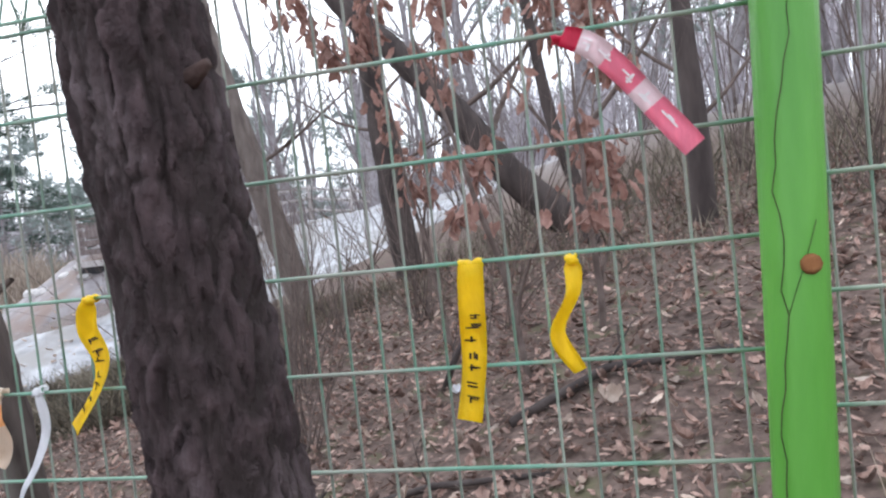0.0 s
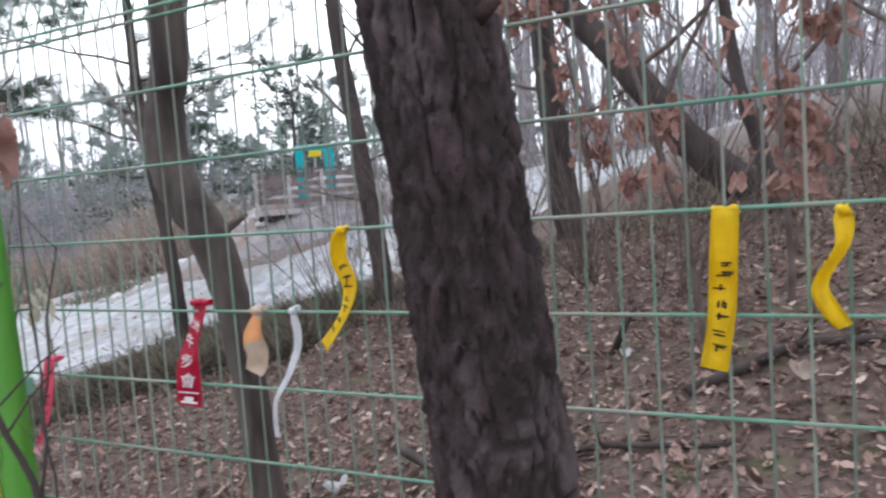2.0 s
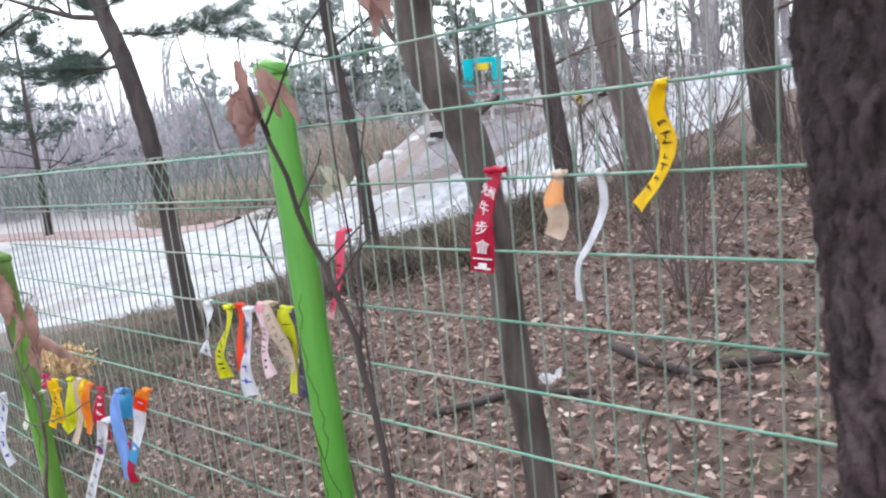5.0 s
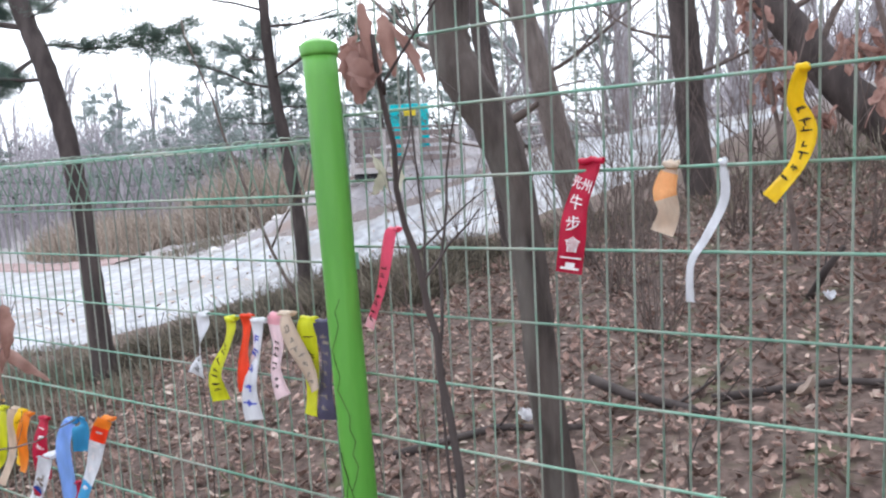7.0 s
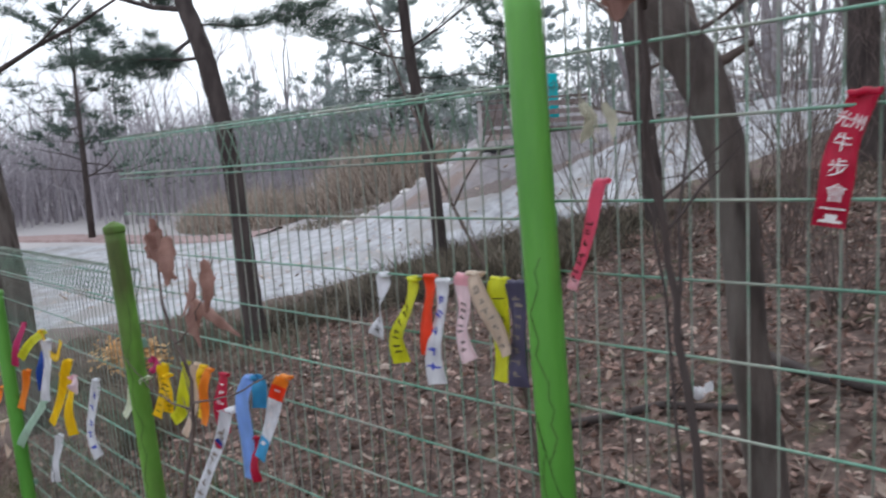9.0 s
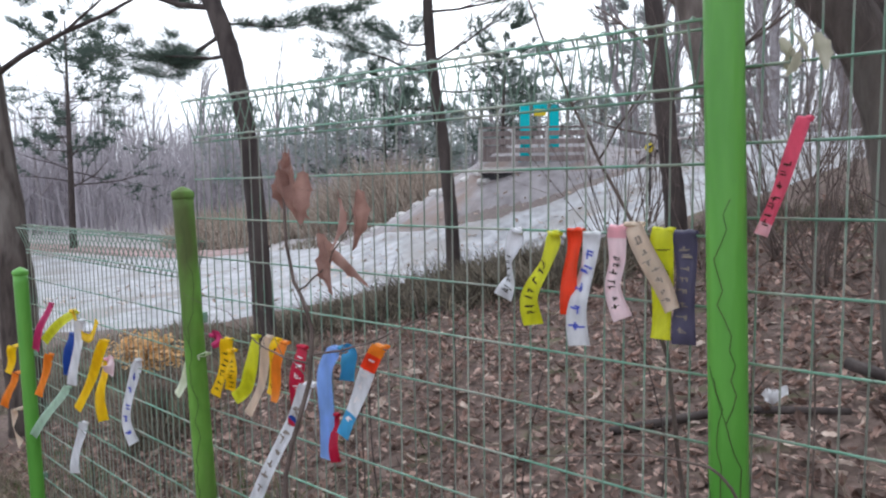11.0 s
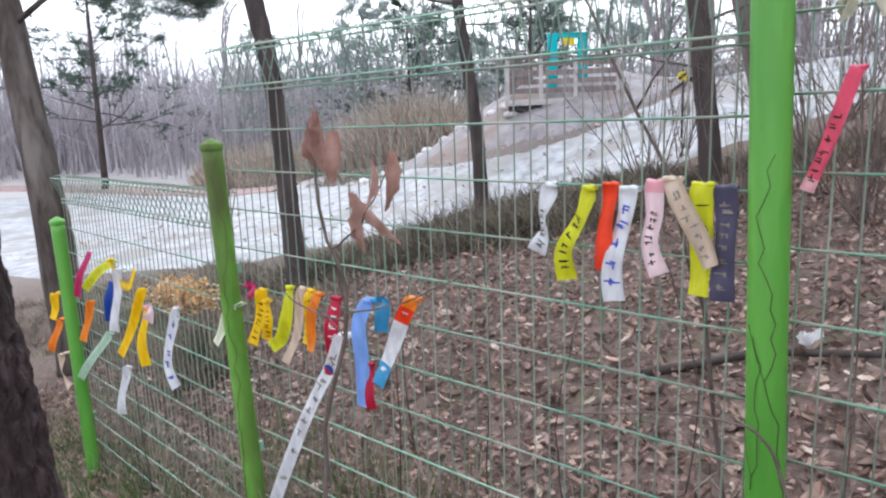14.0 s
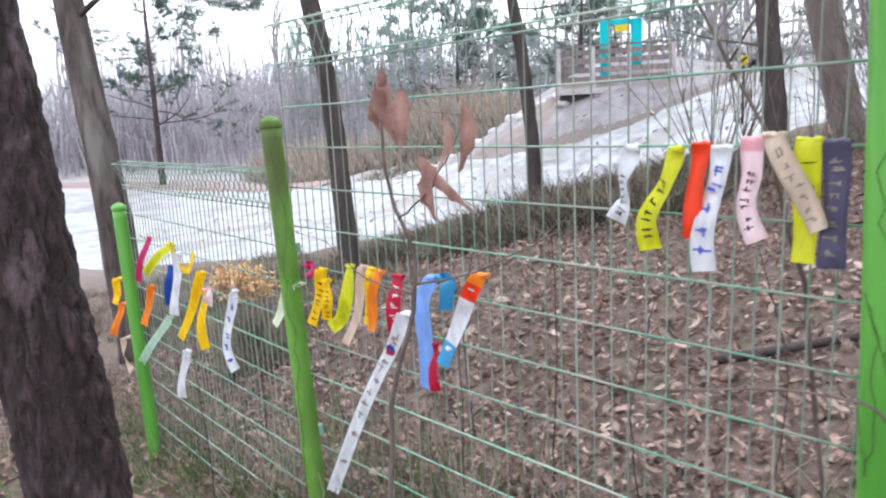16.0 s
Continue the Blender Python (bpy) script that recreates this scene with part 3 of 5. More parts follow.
def trunk_tree(name, pts, radii, mat, label, seed, limbs=(), crown=None, group="", sides=14, twig_mat=None):
    """A tree with a bent trunk and given limbs: (height share, direction, length, radius, depth)."""
    rng = random.Random(seed)
    t = thing(name, label, "tree", group)
    P = [Vector(p) for p in pts]
    fine, rad = [], []
    for i in range(len(P) - 1):
        for k in range(6):
            u = k / 6
            p0, p1, p2, p3 = P[max(i - 1, 0)], P[i], P[i + 1], P[min(i + 2, len(P) - 1)]
            fine.append(0.5 * (2 * p1 + (p2 - p0) * u + (2 * p0 - 5 * p1 + 4 * p2 - p3) * u * u + (3 * p1 - p0 - 3 * p2 + p3) * u ** 3))
            rad.append(radii[i] * (1 - u) + radii[i + 1] * u)
    fine.append(P[-1])
    rad.append(radii[-1])
    s = Soup().tube(fine, rad, sides, 0.07, rng)
    s.put("trunk", mat, t)
    b, tips = Soup(), []
    for share, d, length, r, depth in limbs:
        grow(b, fine[int(share * (len(fine) - 1))], d, length, r, depth, rng, tips=tips)
    if b.f:
        b.put("limb", twig_mat or mat, t)["kind"] = "stuff"
    if crown and tips:
        c = Soup()
        per, needle, m = crown
        for q, d in tips:
            for _ in range(per):
                e = (d * 0.8 + Vector((rng.uniform(-1, 1), rng.uniform(-1, 1), rng.uniform(-0.5, 1)))).normalized()
                c.blade(q + Vector((rng.gauss(0, 0.05), rng.gauss(0, 0.05), rng.gauss(0, 0.025))), e, needle * rng.uniform(0.6, 1.2), needle * 0.030, rng, 0.2)
        c.put("crown", m, t, smooth=False)
    return t


def gz(x, y, up=0.0):
    return (x, y, ground_z(x, y) + up)


# the grey crooked tree close behind the fence
trunk_tree("crooked_tree", [gz(0.36, 0.52, -0.1), (0.325, 0.51, 0.50), (0.283, 0.50, 0.87), (0.262, 0.50, 1.12), (0.228, 0.50, 1.36), (0.165, 0.50, 1.57), (0.070, 0.50, 1.72), (0.028, 0.50, 1.83), (0.040, 0.50, 1.98), (0.085, 0.50, 2.25), (0.10, 0.5, 3.6)],
           [0.056, 0.051, 0.047, 0.047, 0.050, 0.058, 0.064, 0.063, 0.056, 0.052, 0.04], BROWN_BARK, "crooked greyish brown deciduous trunk with a swollen bend behind the fence", 4,
           [(0.50, (0.75, 0.3, 0.35), 0.14, 0.020, 0), (0.93, (0.6, 0.2, 0.8), 1.0, 0.015, 2), (0.95, (-0.6, 0.3, 0.8), 0.9, 0.015, 2), (0.66, (-0.8, 0.1, 0.35), 0.7, 0.010, 2)], twig_mat=TWIG)
# three trunks beyond the leaf slope
trunk_tree("dark_tree", [gz(-0.42, 7.0, -0.1), (-0.53, 7.0, 1.83), (-0.585, 7.0, 2.67), (-0.66, 7.0, 3.6), (-0.85, 7.05, 6.5)], [0.18, 0.165, 0.155, 0.145, 0.11], DARK_BARK,
           "dark straight trunk on the leafy slope", 7, [(0.45, (0.9, -0.2, 0.3), 1.2, 0.025, 2), (0.55, (-0.9, 0.2, 0.3), 1.3, 0.025, 2), (0.7, (0.5, 0.6, 0.5), 1.3, 0.025, 2)], twig_mat=TWIG)
trunk_tree("slim_dark_tree", [gz(-2.0, 5.25, -0.1), (-2.06, 5.25, 1.1), (-2.13, 5.25, 1.65), (-2.23, 5.25, 2.5), (-2.36, 5.25, 3.5), (-2.5, 5.3, 5.6)], [0.115, 0.10, 0.098, 0.092, 0.085, 0.06], DARK_BARK,
           "slim dark trunk with reddish bark at the bank's edge", 19, [(0.42, (-0.9, -0.2, 0.2), 0.9, 0.016, 2), (0.5, (0.8, 0.2, 0.4), 1.0, 0.018, 2), (0.62, (-0.7, 0.3, 0.4), 1.3, 0.022, 2), (0.75, (0.7, -0.3, 0.5), 1.2, 0.02, 2)], twig_mat=TWIG)
trunk_tree("leaning_tree", [gz(-1.85, 7.25, -0.1), (-1.98, 7.25, 0.85), (-2.18, 7.25, 1.6), (-2.43, 7.25, 2.6), (-2.70, 7.25, 3.6), (-3.0, 7.3, 4.9), (-3.3, 7.3, 7.5)], [0.20, 0.18, 0.172, 0.165, 0.155, 0.14, 0.09], GREY_BARK,
           "thick grey leaning trunk beside the track", 8, [(0.5, (0.9, 0, 0.5), 1.6, 0.03, 2), (0.62, (-0.8, -0.2, 0.6), 1.6, 0.03, 2)], twig_mat=TWIG)
# two slim pines on the brushy bank
PINE_LIMBS = [(0.55, (-0.9, -0.1, 0.02), 1.2, 0.020, 2), (0.60, (-0.85, 0.3, -0.08), 1.7, 0.026, 2), (0.62, (0.9, 0.2, -0.02), 1.1, 0.014, 1), (0.66, (-0.95, -0.2, 0.0), 2.0, 0.034, 2),
              (0.68, (0.9, 0.1, 0.1), 1.0, 0.012, 1), (0.70, (-0.8, 0.5, 0.05), 2.2, 0.030, 3), (0.73, (-0.9, -0.4, 0.05), 2.0, 0.028, 2), (0.76, (-0.3, 0.9, 0.1), 1.7, 0.024, 2),
              (0.80, (-0.9, 0.1, 0.1), 2.2, 0.028, 3), (0.84, (0.6, 0.7, 0.15), 1.5, 0.022, 2), (0.88, (-0.8, -0.5, 0.15), 1.8, 0.02, 2), (0.93, (0.4, -0.8, 0.3), 1.4, 0.018, 2), (0.98, (-0.3, 0.5, 0.8), 1.2, 0.015, 2)]
SLIM_LIMBS = [(0.52, (-0.9, 0.2, 0.05), 1.1, 0.013, 1), (0.56, (0.8, 0.3, 0.0), 1.0, 0.012, 1), (0.60, (-0.9, -0.2, 0.1), 1.4, 0.016, 2), (0.64, (0.9, -0.1, 0.15), 1.3, 0.016, 2), (0.69, (-0.8, 0.5, 0.1), 1.5, 0.018, 2),
              (0.74, (0.7, 0.6, 0.1), 1.4, 0.018, 2), (0.79, (-0.9, -0.2, 0.2), 1.5, 0.018, 2), (0.84, (0.9, 0.1, 0.2), 1.3, 0.016, 2), (0.9, (-0.5, 0.7, 0.3), 1.2, 0.015, 2), (0.96, (0.3, -0.5, 0.7), 1.0, 0.012, 2)]
trunk_tree("pine_tree", [gz(-5.10, 2.6, -0.1), (-5.15, 2.6, 0.3), (-5.20, 2.6, 1.1), (-5.27, 2.6, 1.65), (-5.37, 2.6, 2.1), (-5.53, 2.6, 2.6), (-5.78, 2.6, 3.1), (-6.0, 2.6, 3.7), (-6.15, 2.65, 4.6), (-6.3, 2.7, 5.8)], [0.115, 0.10, 0.092, 0.09, 0.092, 0.092, 0.088, 0.08, 0.065, 0.04], DARK_BARK,
           "dark pine with flat needle sprays on the brushy bank", 9, PINE_LIMBS, (150, 0.16, NEEDLE), "pines on the bank", twig_mat=DARK_BARK)
trunk_tree("pine_tree", [gz(-4.42, 4.75, -0.1), (-4.45, 4.75, 0.6), (-4.50, 4.75, 1.2), (-4.59, 4.75, 1.85), (-4.69, 4.75, 2.4), (-4.76, 4.75, 3.1), (-4.78, 4.75, 3.8), (-4.85, 4.75, 5.6)], [0.09, 0.080, 0.075, 0.07, 0.066, 0.06, 0.055, 0.03], DARK_BARK,
           "slim pine with sparse needle sprays on the brushy bank", 13, SLIM_LIMBS, (70, 0.13, NEEDLE), "pines on the bank", twig_mat=DARK_BARK)
trunk_tree("grey_tree", [gz(-6.3, 0.87, -0.1), (-6.42, 0.87, 0.6), (-6.68, 0.85, 2.2), (-7.0, 0.84, 4.6)], [0.17, 0.15, 0.13, 0.10], BROWN_BARK,
           "straight grey trunk beyond the low end of the fence", 15, [(0.7, (0.8, 0.4, 0.3), 1.8, 0.03, 2), (0.85, (-0.6, 0.6, 0.4), 1.6, 0.03, 2)], (12, 0.13, NEEDLE), twig_mat=DARK_BARK)
# leaning and upright trunks in the thicket
trunk_tree("leaning_dark_tree", [gz(2.35, 6.5, -0.1), (1.95, 6.5, 1.25), (1.45, 6.5, 1.55), (0.90, 6.5, 2.13), (0.55, 6.5, 2.63), (0.12, 6.5, 3.18), (-0.27, 6.5, 3.66), (-0.80, 6.5, 4.25), (-1.3, 6.5, 5.2)], [0.22, 0.20, 0.185, 0.17, 0.16, 0.15, 0.14, 0.125, 0.09], DARK_BARK,
           "dark trunk leaning far over in the thicket", 21, [(0.45, (0.4, 0.3, 1), 1.8, 0.04, 2), (0.55, (0.8, -0.1, 0.6), 1.8, 0.035, 2), (0.75, (-0.3, 0.4, 0.8), 1.6, 0.03, 2)], twig_mat=TWIG)
trunk_tree("forked_tree", [gz(1.75, 5.4, -0.1), (1.62, 5.4, 1.9), (1.45, 5.4, 2.6), (1.25, 5.5, 4.5)], [0.075, 0.065, 0.055, 0.04], DARK_BARK,
           "slim forked trunk in the thicket", 22, [(0.45, (0.8, 0.0, 0.8), 1.6, 0.035, 2), (0.6, (-0.5, 0.3, 0.8), 1.2, 0.02, 2)], twig_mat=TWIG)
trunk_tree("thicket_tree", [gz(2.6, 4.7, -0.1), (2.6, 4.7, 2.2), (2.5, 4.75, 4.6)], [0.10, 0.09, 0.06], DARK_BARK,
           "straight reddish dark trunk in the thicket", 23, [(0.5, (0.8, 0.2, 0.6), 1.4, 0.02, 2), (0.6, (-0.7, 0.3, 0.6), 1.4, 0.02, 2)], twig_mat=TWIG)


# ---------------------------------------------------------------- deck with the teal frame
def deck():
    d = thing("viewing_deck", "weathered brown timber deck with slatted railings and pale posts", "deck")
    at = pose(-8.65, 12.75, 1.62, 0, 0, 36.5)
    d.matrix_basis = at

    def bx(name, lo, hi, mat, label=""):
        return Soup().box(lo, hi).put(name, mat, d, label, smooth=False)

    for i in range(18):
        bx("floor_board", (-0.95 + i * 0.145, -0.15, -0.035), (-0.95 + i * 0.145 + 0.138, 2.6, 0.0), DECK)
    bx("edge_beam", (-1.0, -0.19, -0.13), (1.7, -0.155, 0.005), DECK_PALE, "pale edge beam")
    bx("edge_beam", (-1.0, 2.6, -0.13), (1.7, 2.64, 0.005), DECK)
    # Dark bar added to draw the black shade under the edge beam.
    bx("shade_bar", (-0.92, -0.08, -0.30), (1.62, 0.0, -0.135), DARK_STEEL, "dark bar standing in for the shade below the deck")
    for x in (-0.7, 0.45, 1.45):
        for y in (0.1, 2.4):
            bx("support", (x - 0.06, y - 0.06, -0.75), (x + 0.06, y + 0.06, -0.036), DARK_STEEL, "dark steel support")
    for x in (-0.98, -0.2, 0.6, 1.58):
        bx("rail_post", (x, -0.12, 0.0), (x + 0.09, -0.03, 0.92), DECK_PALE, "pale square post")
        bx("rail_post", (x, 2.5, 0.0), (x + 0.09, 2.59, 0.92), DECK_PALE, "pale square post")
    for z in (0.14, 0.34, 0.54, 0.74):
        for x0, x1 in ((-0.89, -0.2), (-0.11, 0.6), (0.69, 1.58)):
            bx("rail_board", (x0, -0.09, z), (x1, -0.06, z + 0.12), DECK)
            bx("rail_board", (x0, 2.53, z), (x1, 2.56, z + 0.12), DECK)
    bx("handrail", (-1.0, -0.14, 0.92), (1.7, -0.01, 0.96), DECK)
    bx("handrail", (-1.0, 2.48, 0.92), (1.7, 2.61, 0.96), DECK)
    for y in np.arange(0.2, 2.4, 0.55):
        bx("side_board", (-0.96, float(y), 0.2), (-0.93, float(y) + 0.48, 0.8), DECK)
    # teal exercise frame standing on it
    e = thing("exercise_frame", "bright teal painted steel exercise frame on the deck", "exercise equipment")
    e.matrix_basis = at @ pose(0.05, 0.5, 0)

    def tx(name, lo, hi, mat=TEAL, label=""):
        ob = Soup().box(lo, hi).put(name, mat, e, label, smooth=False)
        b = ob.modifiers.new("round", "BEVEL")
        b.width, b.segments = 0.02, 2

    tx("upright", (0.0, 0, 0.0), (0.24, 0.2, 1.55))
    tx("upright", (0.72, 0, 0.0), (0.96, 0.2, 1.55))
    tx("crossbar", (0.24, 0.01, 1.42), (0.72, 0.19, 1.56))
    tx("badge", (0.34, -0.02, 1.26), (0.64, 0.0, 1.42), YELLOW_SIGN, "yellow instruction badge")
    tx("foot_plate", (-0.05, -0.12, 0.1), (1.0, 0.3, 0.26))
    tx("pendulum", (0.44, 0.06, 0.3), (0.52, 0.14, 1.42), DECK_PALE, "grey steel swing bar")


deck()


# ---------------------------------------------------------------- leaf litter, grass, brush
def scatter_litter(name, n, x0, x1, y0, y1, size, mat, label, seed, power=1.0):
    rng = random.Random(seed)
    s = Soup()
    for _ in range(n):
        x, y = rng.uniform(x0, x1), y0 + (y1 - y0) * rng.random() ** power
        a = rng.uniform(0, 2 * math.pi)
        along = Vector((math.cos(a), math.sin(a), rng.uniform(-0.15, 0.5)))
        L = size * min(2.1, rng.lognormvariate(-0.15, 0.42))
        s.leaf((x, y, ground_z(x, y) + rng.uniform(0.004, 0.03)), along, (-math.sin(a), math.cos(a), rng.uniform(-0.5, 0.5)), L, L * rng.uniform(0.35, 0.85), rng.uniform(-0.6, 0.9), rng)
    tagged(s.put(name, mat, smooth=False), label, "leaves", kind="stuff")


scatter_litter("leaf_litter", 52000, -6.0, 4.6, 0.05, 7.5, 0.040, LITTER, "dry reddish brown fallen oak leaves covering the slope", 1, 1.4)
scatter_litter("pale_leaf_litter", 4200, -5.5, 4.6, 0.05, 7.0, 0.045, PALE_LITTER, "bleached pale fallen leaves among the brown litter", 2, 1.4)
scatter_litter("near_leaf_litter", 3500, -6.5, 2.6, -2.6, 0.1, 0.075, LITTER, "dry brown leaves on the near side of the fence", 3)


def track_debris():
    """Leaves and crumbs of earth lying along the track."""
    rng = random.Random(44)
    s = Soup()
    for _ in range(800):
        t = rng.random()
        x = -17 + 13 * t
        y = 5.6 + 6.2 * sub(t) + rng.gauss(0, 1.9)
        a = rng.uniform(0, 6.283)
        L = rng.uniform(0.04, 0.13)
        s.leaf((x, y, ground_z(x, y) + 0.075), (math.cos(a), math.sin(a), rng.uniform(-0.1, 0.3)), (-math.sin(a), math.cos(a), rng.uniform(-0.3, 0.3)), L, L * rng.uniform(0.4, 0.9), rng.uniform(-0.4, 0.6), rng)
    tagged(s.put("track_debris", PALE_LITTER, smooth=False), "faded leaves and crumbs scattered on the pale track", "leaves", kind="stuff")


track_debris()


def litter_twigs():
    rng = random.Random(9)
    s = Soup()
    for _ in range(2600):
        x, y = rng.uniform(-4.5, 4.4), 0.05 + 6.5 * rng.random() ** 1.4
        a = rng.uniform(0, 6.283)
        d = Vector((math.cos(a), math.sin(a), rng.uniform(-0.02, 0.25)))
        p = Vector((x, y, ground_z(x, y) + 0.012))
        n = rng.uniform(0.05, 0.22)
        s.tube([p, p + d * n * 0.5 + Vector((0, 0, rng.uniform(0, 0.01))), p + d * n], [0.003, 0.0025, 0.0015], 3)
    tagged(s.put("litter_twigs", TWIG), "thin broken twigs lying among the fallen leaves", "twigs", kind="stuff")


litter_twigs()


def tufts(name, n, region, height, mat, label, seed, per=14, width=0.006, lean=0.5):
    rng = random.Random(seed)
    s = Soup()
    k = 0
    while k < n:
        x, y = region(rng)
        k += 1
        z = ground_z(x, y) - 0.02
        for _ in range(per):
            d = Vector((rng.gauss(0, lean), rng.gauss(0, lean), 1))
            s.blade((x + rng.gauss(0, 0.05), y + rng.gauss(0, 0.05), z), d, height * rng.uniform(0.5, 1.25), width, rng, 0.5)
    tagged(s.put(name, mat, smooth=False), label, "dry grass", kind="stuff")


def bank_region(rng):
    x = rng.uniform(-8.0, -2.3)
    near = 1.5 + 0.43 * (x + 8.0)
    return x, near + 2.3 * rng.random() ** 1.2


def brush_clumps(name, n, region, mat, label, seed, low=0.14, high=0.5, per=46, width=0.010):
    """Uneven clumps of dry stalks, some tall and ragged, some low."""
    rng = random.Random(seed)
    s = Soup()
    for _ in range(n):
        x, y = region(rng)
        h = low + (high - low) * rng.random() ** 2
        wide = rng.uniform(0.05, 0.16)
        tip = Vector((rng.gauss(0, 0.25), rng.gauss(0, 0.25), 1))
        for _ in range(per):
            d = tip + Vector((rng.gauss(0, 0.5), rng.gauss(0, 0.5), 0))
            px, py = x + rng.gauss(0, wide), y + rng.gauss(0, wide)
            s.blade((px, py, ground_z(px, py) - 0.02), d, h * rng.uniform(0.4, 1.2), width * rng.uniform(0.5, 1.3), rng, 0.6)
    tagged(s.put(name, mat, smooth=False), label, "dry brush", kind="stuff")


brush_clumps("bank_brush", 700, bank_region, BRUSH, "dark grey brown brush in ragged clumps on the bank", 4, 0.18, 0.60, 46, 0.013)
brush_clumps("bank_straw", 150, bank_region, STRAW, "tan dry grass stalks on the bank", 5, 0.2, 0.5, 20, 0.006)
tufts("verge_grass", 900, lambda r: (lambda x: (x, r.uniform(1.0, 3.0 - 0.45 * (x + 5))))(r.uniform(-10.5, -4.2)), 0.20, GREY_STRAW, "short grey green grass on the verge of the track", 8, 12, 0.010)
tufts("fence_foot_grass", 420, lambda r: (r.uniform(-5.2, -1.2), r.gauss(-0.05, 0.35)), 0.24, GRASS, "thin green grass at the foot of the fence", 6, 9, 0.005)
tufts("fence_foot_straw", 600, lambda r: (r.uniform(-5.6, 3.4), r.gauss(0.1, 0.3)), 0.30, STRAW, "pale dry grass along the fence foot", 7, 8, 0.004)


def mound(name, cx, cy, rx, ry, n, height, mat, label, seed, width=0.03):
    rng = random.Random(seed)
    s = Soup()
    for _ in range(n):
        a, u = rng.uniform(0, 6.283), math.sqrt(rng.random())
        x, y = cx + rx * u * math.cos(a), cy + ry * u * math.sin(a)
        d = Vector((rng.gauss(0, 0.35), rng.gauss(0, 0.35), 1))
        h = height * (1.1 - 0.75 * u * u) * rng.uniform(0.6, 1.15)
        s.blade((x, y, ground_z(x, y) - 0.05), d, h, width, rng, 0.45)
    tagged(s.put(name, mat, smooth=False), label, "brush", kind="stuff")


mound("reed_mound", -19.0, 18.2, 4.6, 2.6, 4600, 2.9, REED, "tall tan reeds and dry shrubs beyond the track", 11, 0.05)
mound("reed_mound", -26.0, 16.6, 4.8, 2.4, 3600, 2.2, REED, "tall tan reeds and dry shrubs beyond the track", 12, 0.05)
mound("grass_mound", -17.0, 14.2, 2.8, 0.9, 700, 0.6, GREY_STRAW, "low grey grass on the verge of the track", 13, 0.03)
mound("low_brush_clump", -4.45, 1.10, 0.40, 0.25, 700, 0.62, GREY_STRAW, "grey brown brush clump beyond the low fence", 18, 0.009)


def golden_bush():
    rng = random.Random(77)
    t = thing("golden_bush", "low bush with glowing golden dead leaves beyond the fence", "bush")
    s = Soup()
    for _ in range(7):
        grow(s, gz(-4.42 + rng.gauss(0, 0.06), 1.03 + rng.gauss(0, 0.04), -0.03), (rng.gauss(0, 0.35), rng.gauss(0, 0.2), 1), 0.62, 0.006, 1, rng, sides=4)
    s.put("stem", TWIG, t)["kind"] = "stuff"
    c = Soup()
    for _ in range(800):
        o = Vector((-4.42 + rng.gauss(0, 0.15), 1.03 + rng.gauss(0, 0.08), 0.04 + rng.gauss(0, 0.05)))
        c.leaf(o, (rng.gauss(0, 1), rng.gauss(0, 1), rng.gauss(-0.2, 0.4)), (rng.gauss(0, 1), rng.gauss(0, 1), 0.2), 0.05, 0.03, 0.4, rng)
    c.put("crown", GOLD, t)["kind"] = "stuff"


golden_bush()
mound("bank_edge_brush", -3.4, 5.0, 1.9, 0.8, 2600, 0.45, BRUSH, "dense grey brown brush along the edge of the bank", 16, 0.009)
mound("bank_edge_brush", -1.5, 6.2, 1.5, 0.7, 1700, 0.42, BRUSH, "dense grey brown brush along the edge of the bank", 17, 0.009)
mound("thicket_floor", 3.0, 6.6, 3.5, 2.6, 2200, 0.75, BRUSH, "grey undergrowth below the thicket", 15, 0.012)


def shrub(x, y, h, stems, mat, label, seed, spread=0.45, r=0.006, depth=2):
    rng = random.Random(seed)
    s = Soup()
    for _ in range(stems):
        d = Vector((rng.gauss(0, spread), rng.gauss(0, spread), 1))
        grow(s, (x + rng.gauss(0, 0.05), y + rng.gauss(0, 0.05), ground_z(x, y) - 0.03), d, h * rng.uniform(0.6, 1.1), r, depth, rng, 0.2, 0.5, None, 4, 4, (2, 3))
    t = thing("shrub", label, "shrub", "bare shrubs behind the fence")
    s.put("stem", mat, t)["kind"] = "stuff"


shrub(0.12, 2.5, 1.15, 16, TWIG, "bare many-stemmed shrub with reddish brown twigs", 31)
shrub(1.15, 3.6, 1.5, 12, TWIG, "tall bare shrub on the leafy slope", 32)
shrub(-1.4, 4.2, 1.4, 12, TWIG, "bare shrub with fine grey twigs by the track", 33)
shrub(-0.6, 5.0, 1.6, 12, TWIG, "bare shrub with fine grey twigs by the track", 34)
shrub(-2.6, 5.2, 1.9, 14, TWIG, "bare shrub with fine grey twigs by the track", 35)
shrub(-1.6, 8.8, 2.6, 14, TWIG, "tall bare shrub with fine grey twigs by the track", 36, r=0.009)
shrub(-3.8, 9.0, 2.2, 12, TWIG, "tall bare shrub with fine grey twigs by the track", 37, r=0.009)
shrub(-0.1, 9.4, 3.0, 14, TWIG, "tall bare shrub with fine grey twigs by the track", 38, r=0.010)
for i, (x, y, h) in enumerate(((-0.45, 3.7, 1.4), (-0.95, 4.7, 1.5), (0.3, 4.6, 1.4))):
    shrub(x, y, h, 17, TWIG, "dense bare shrub with dark reddish twigs", 140 + i, 0.38, 0.008, 3)
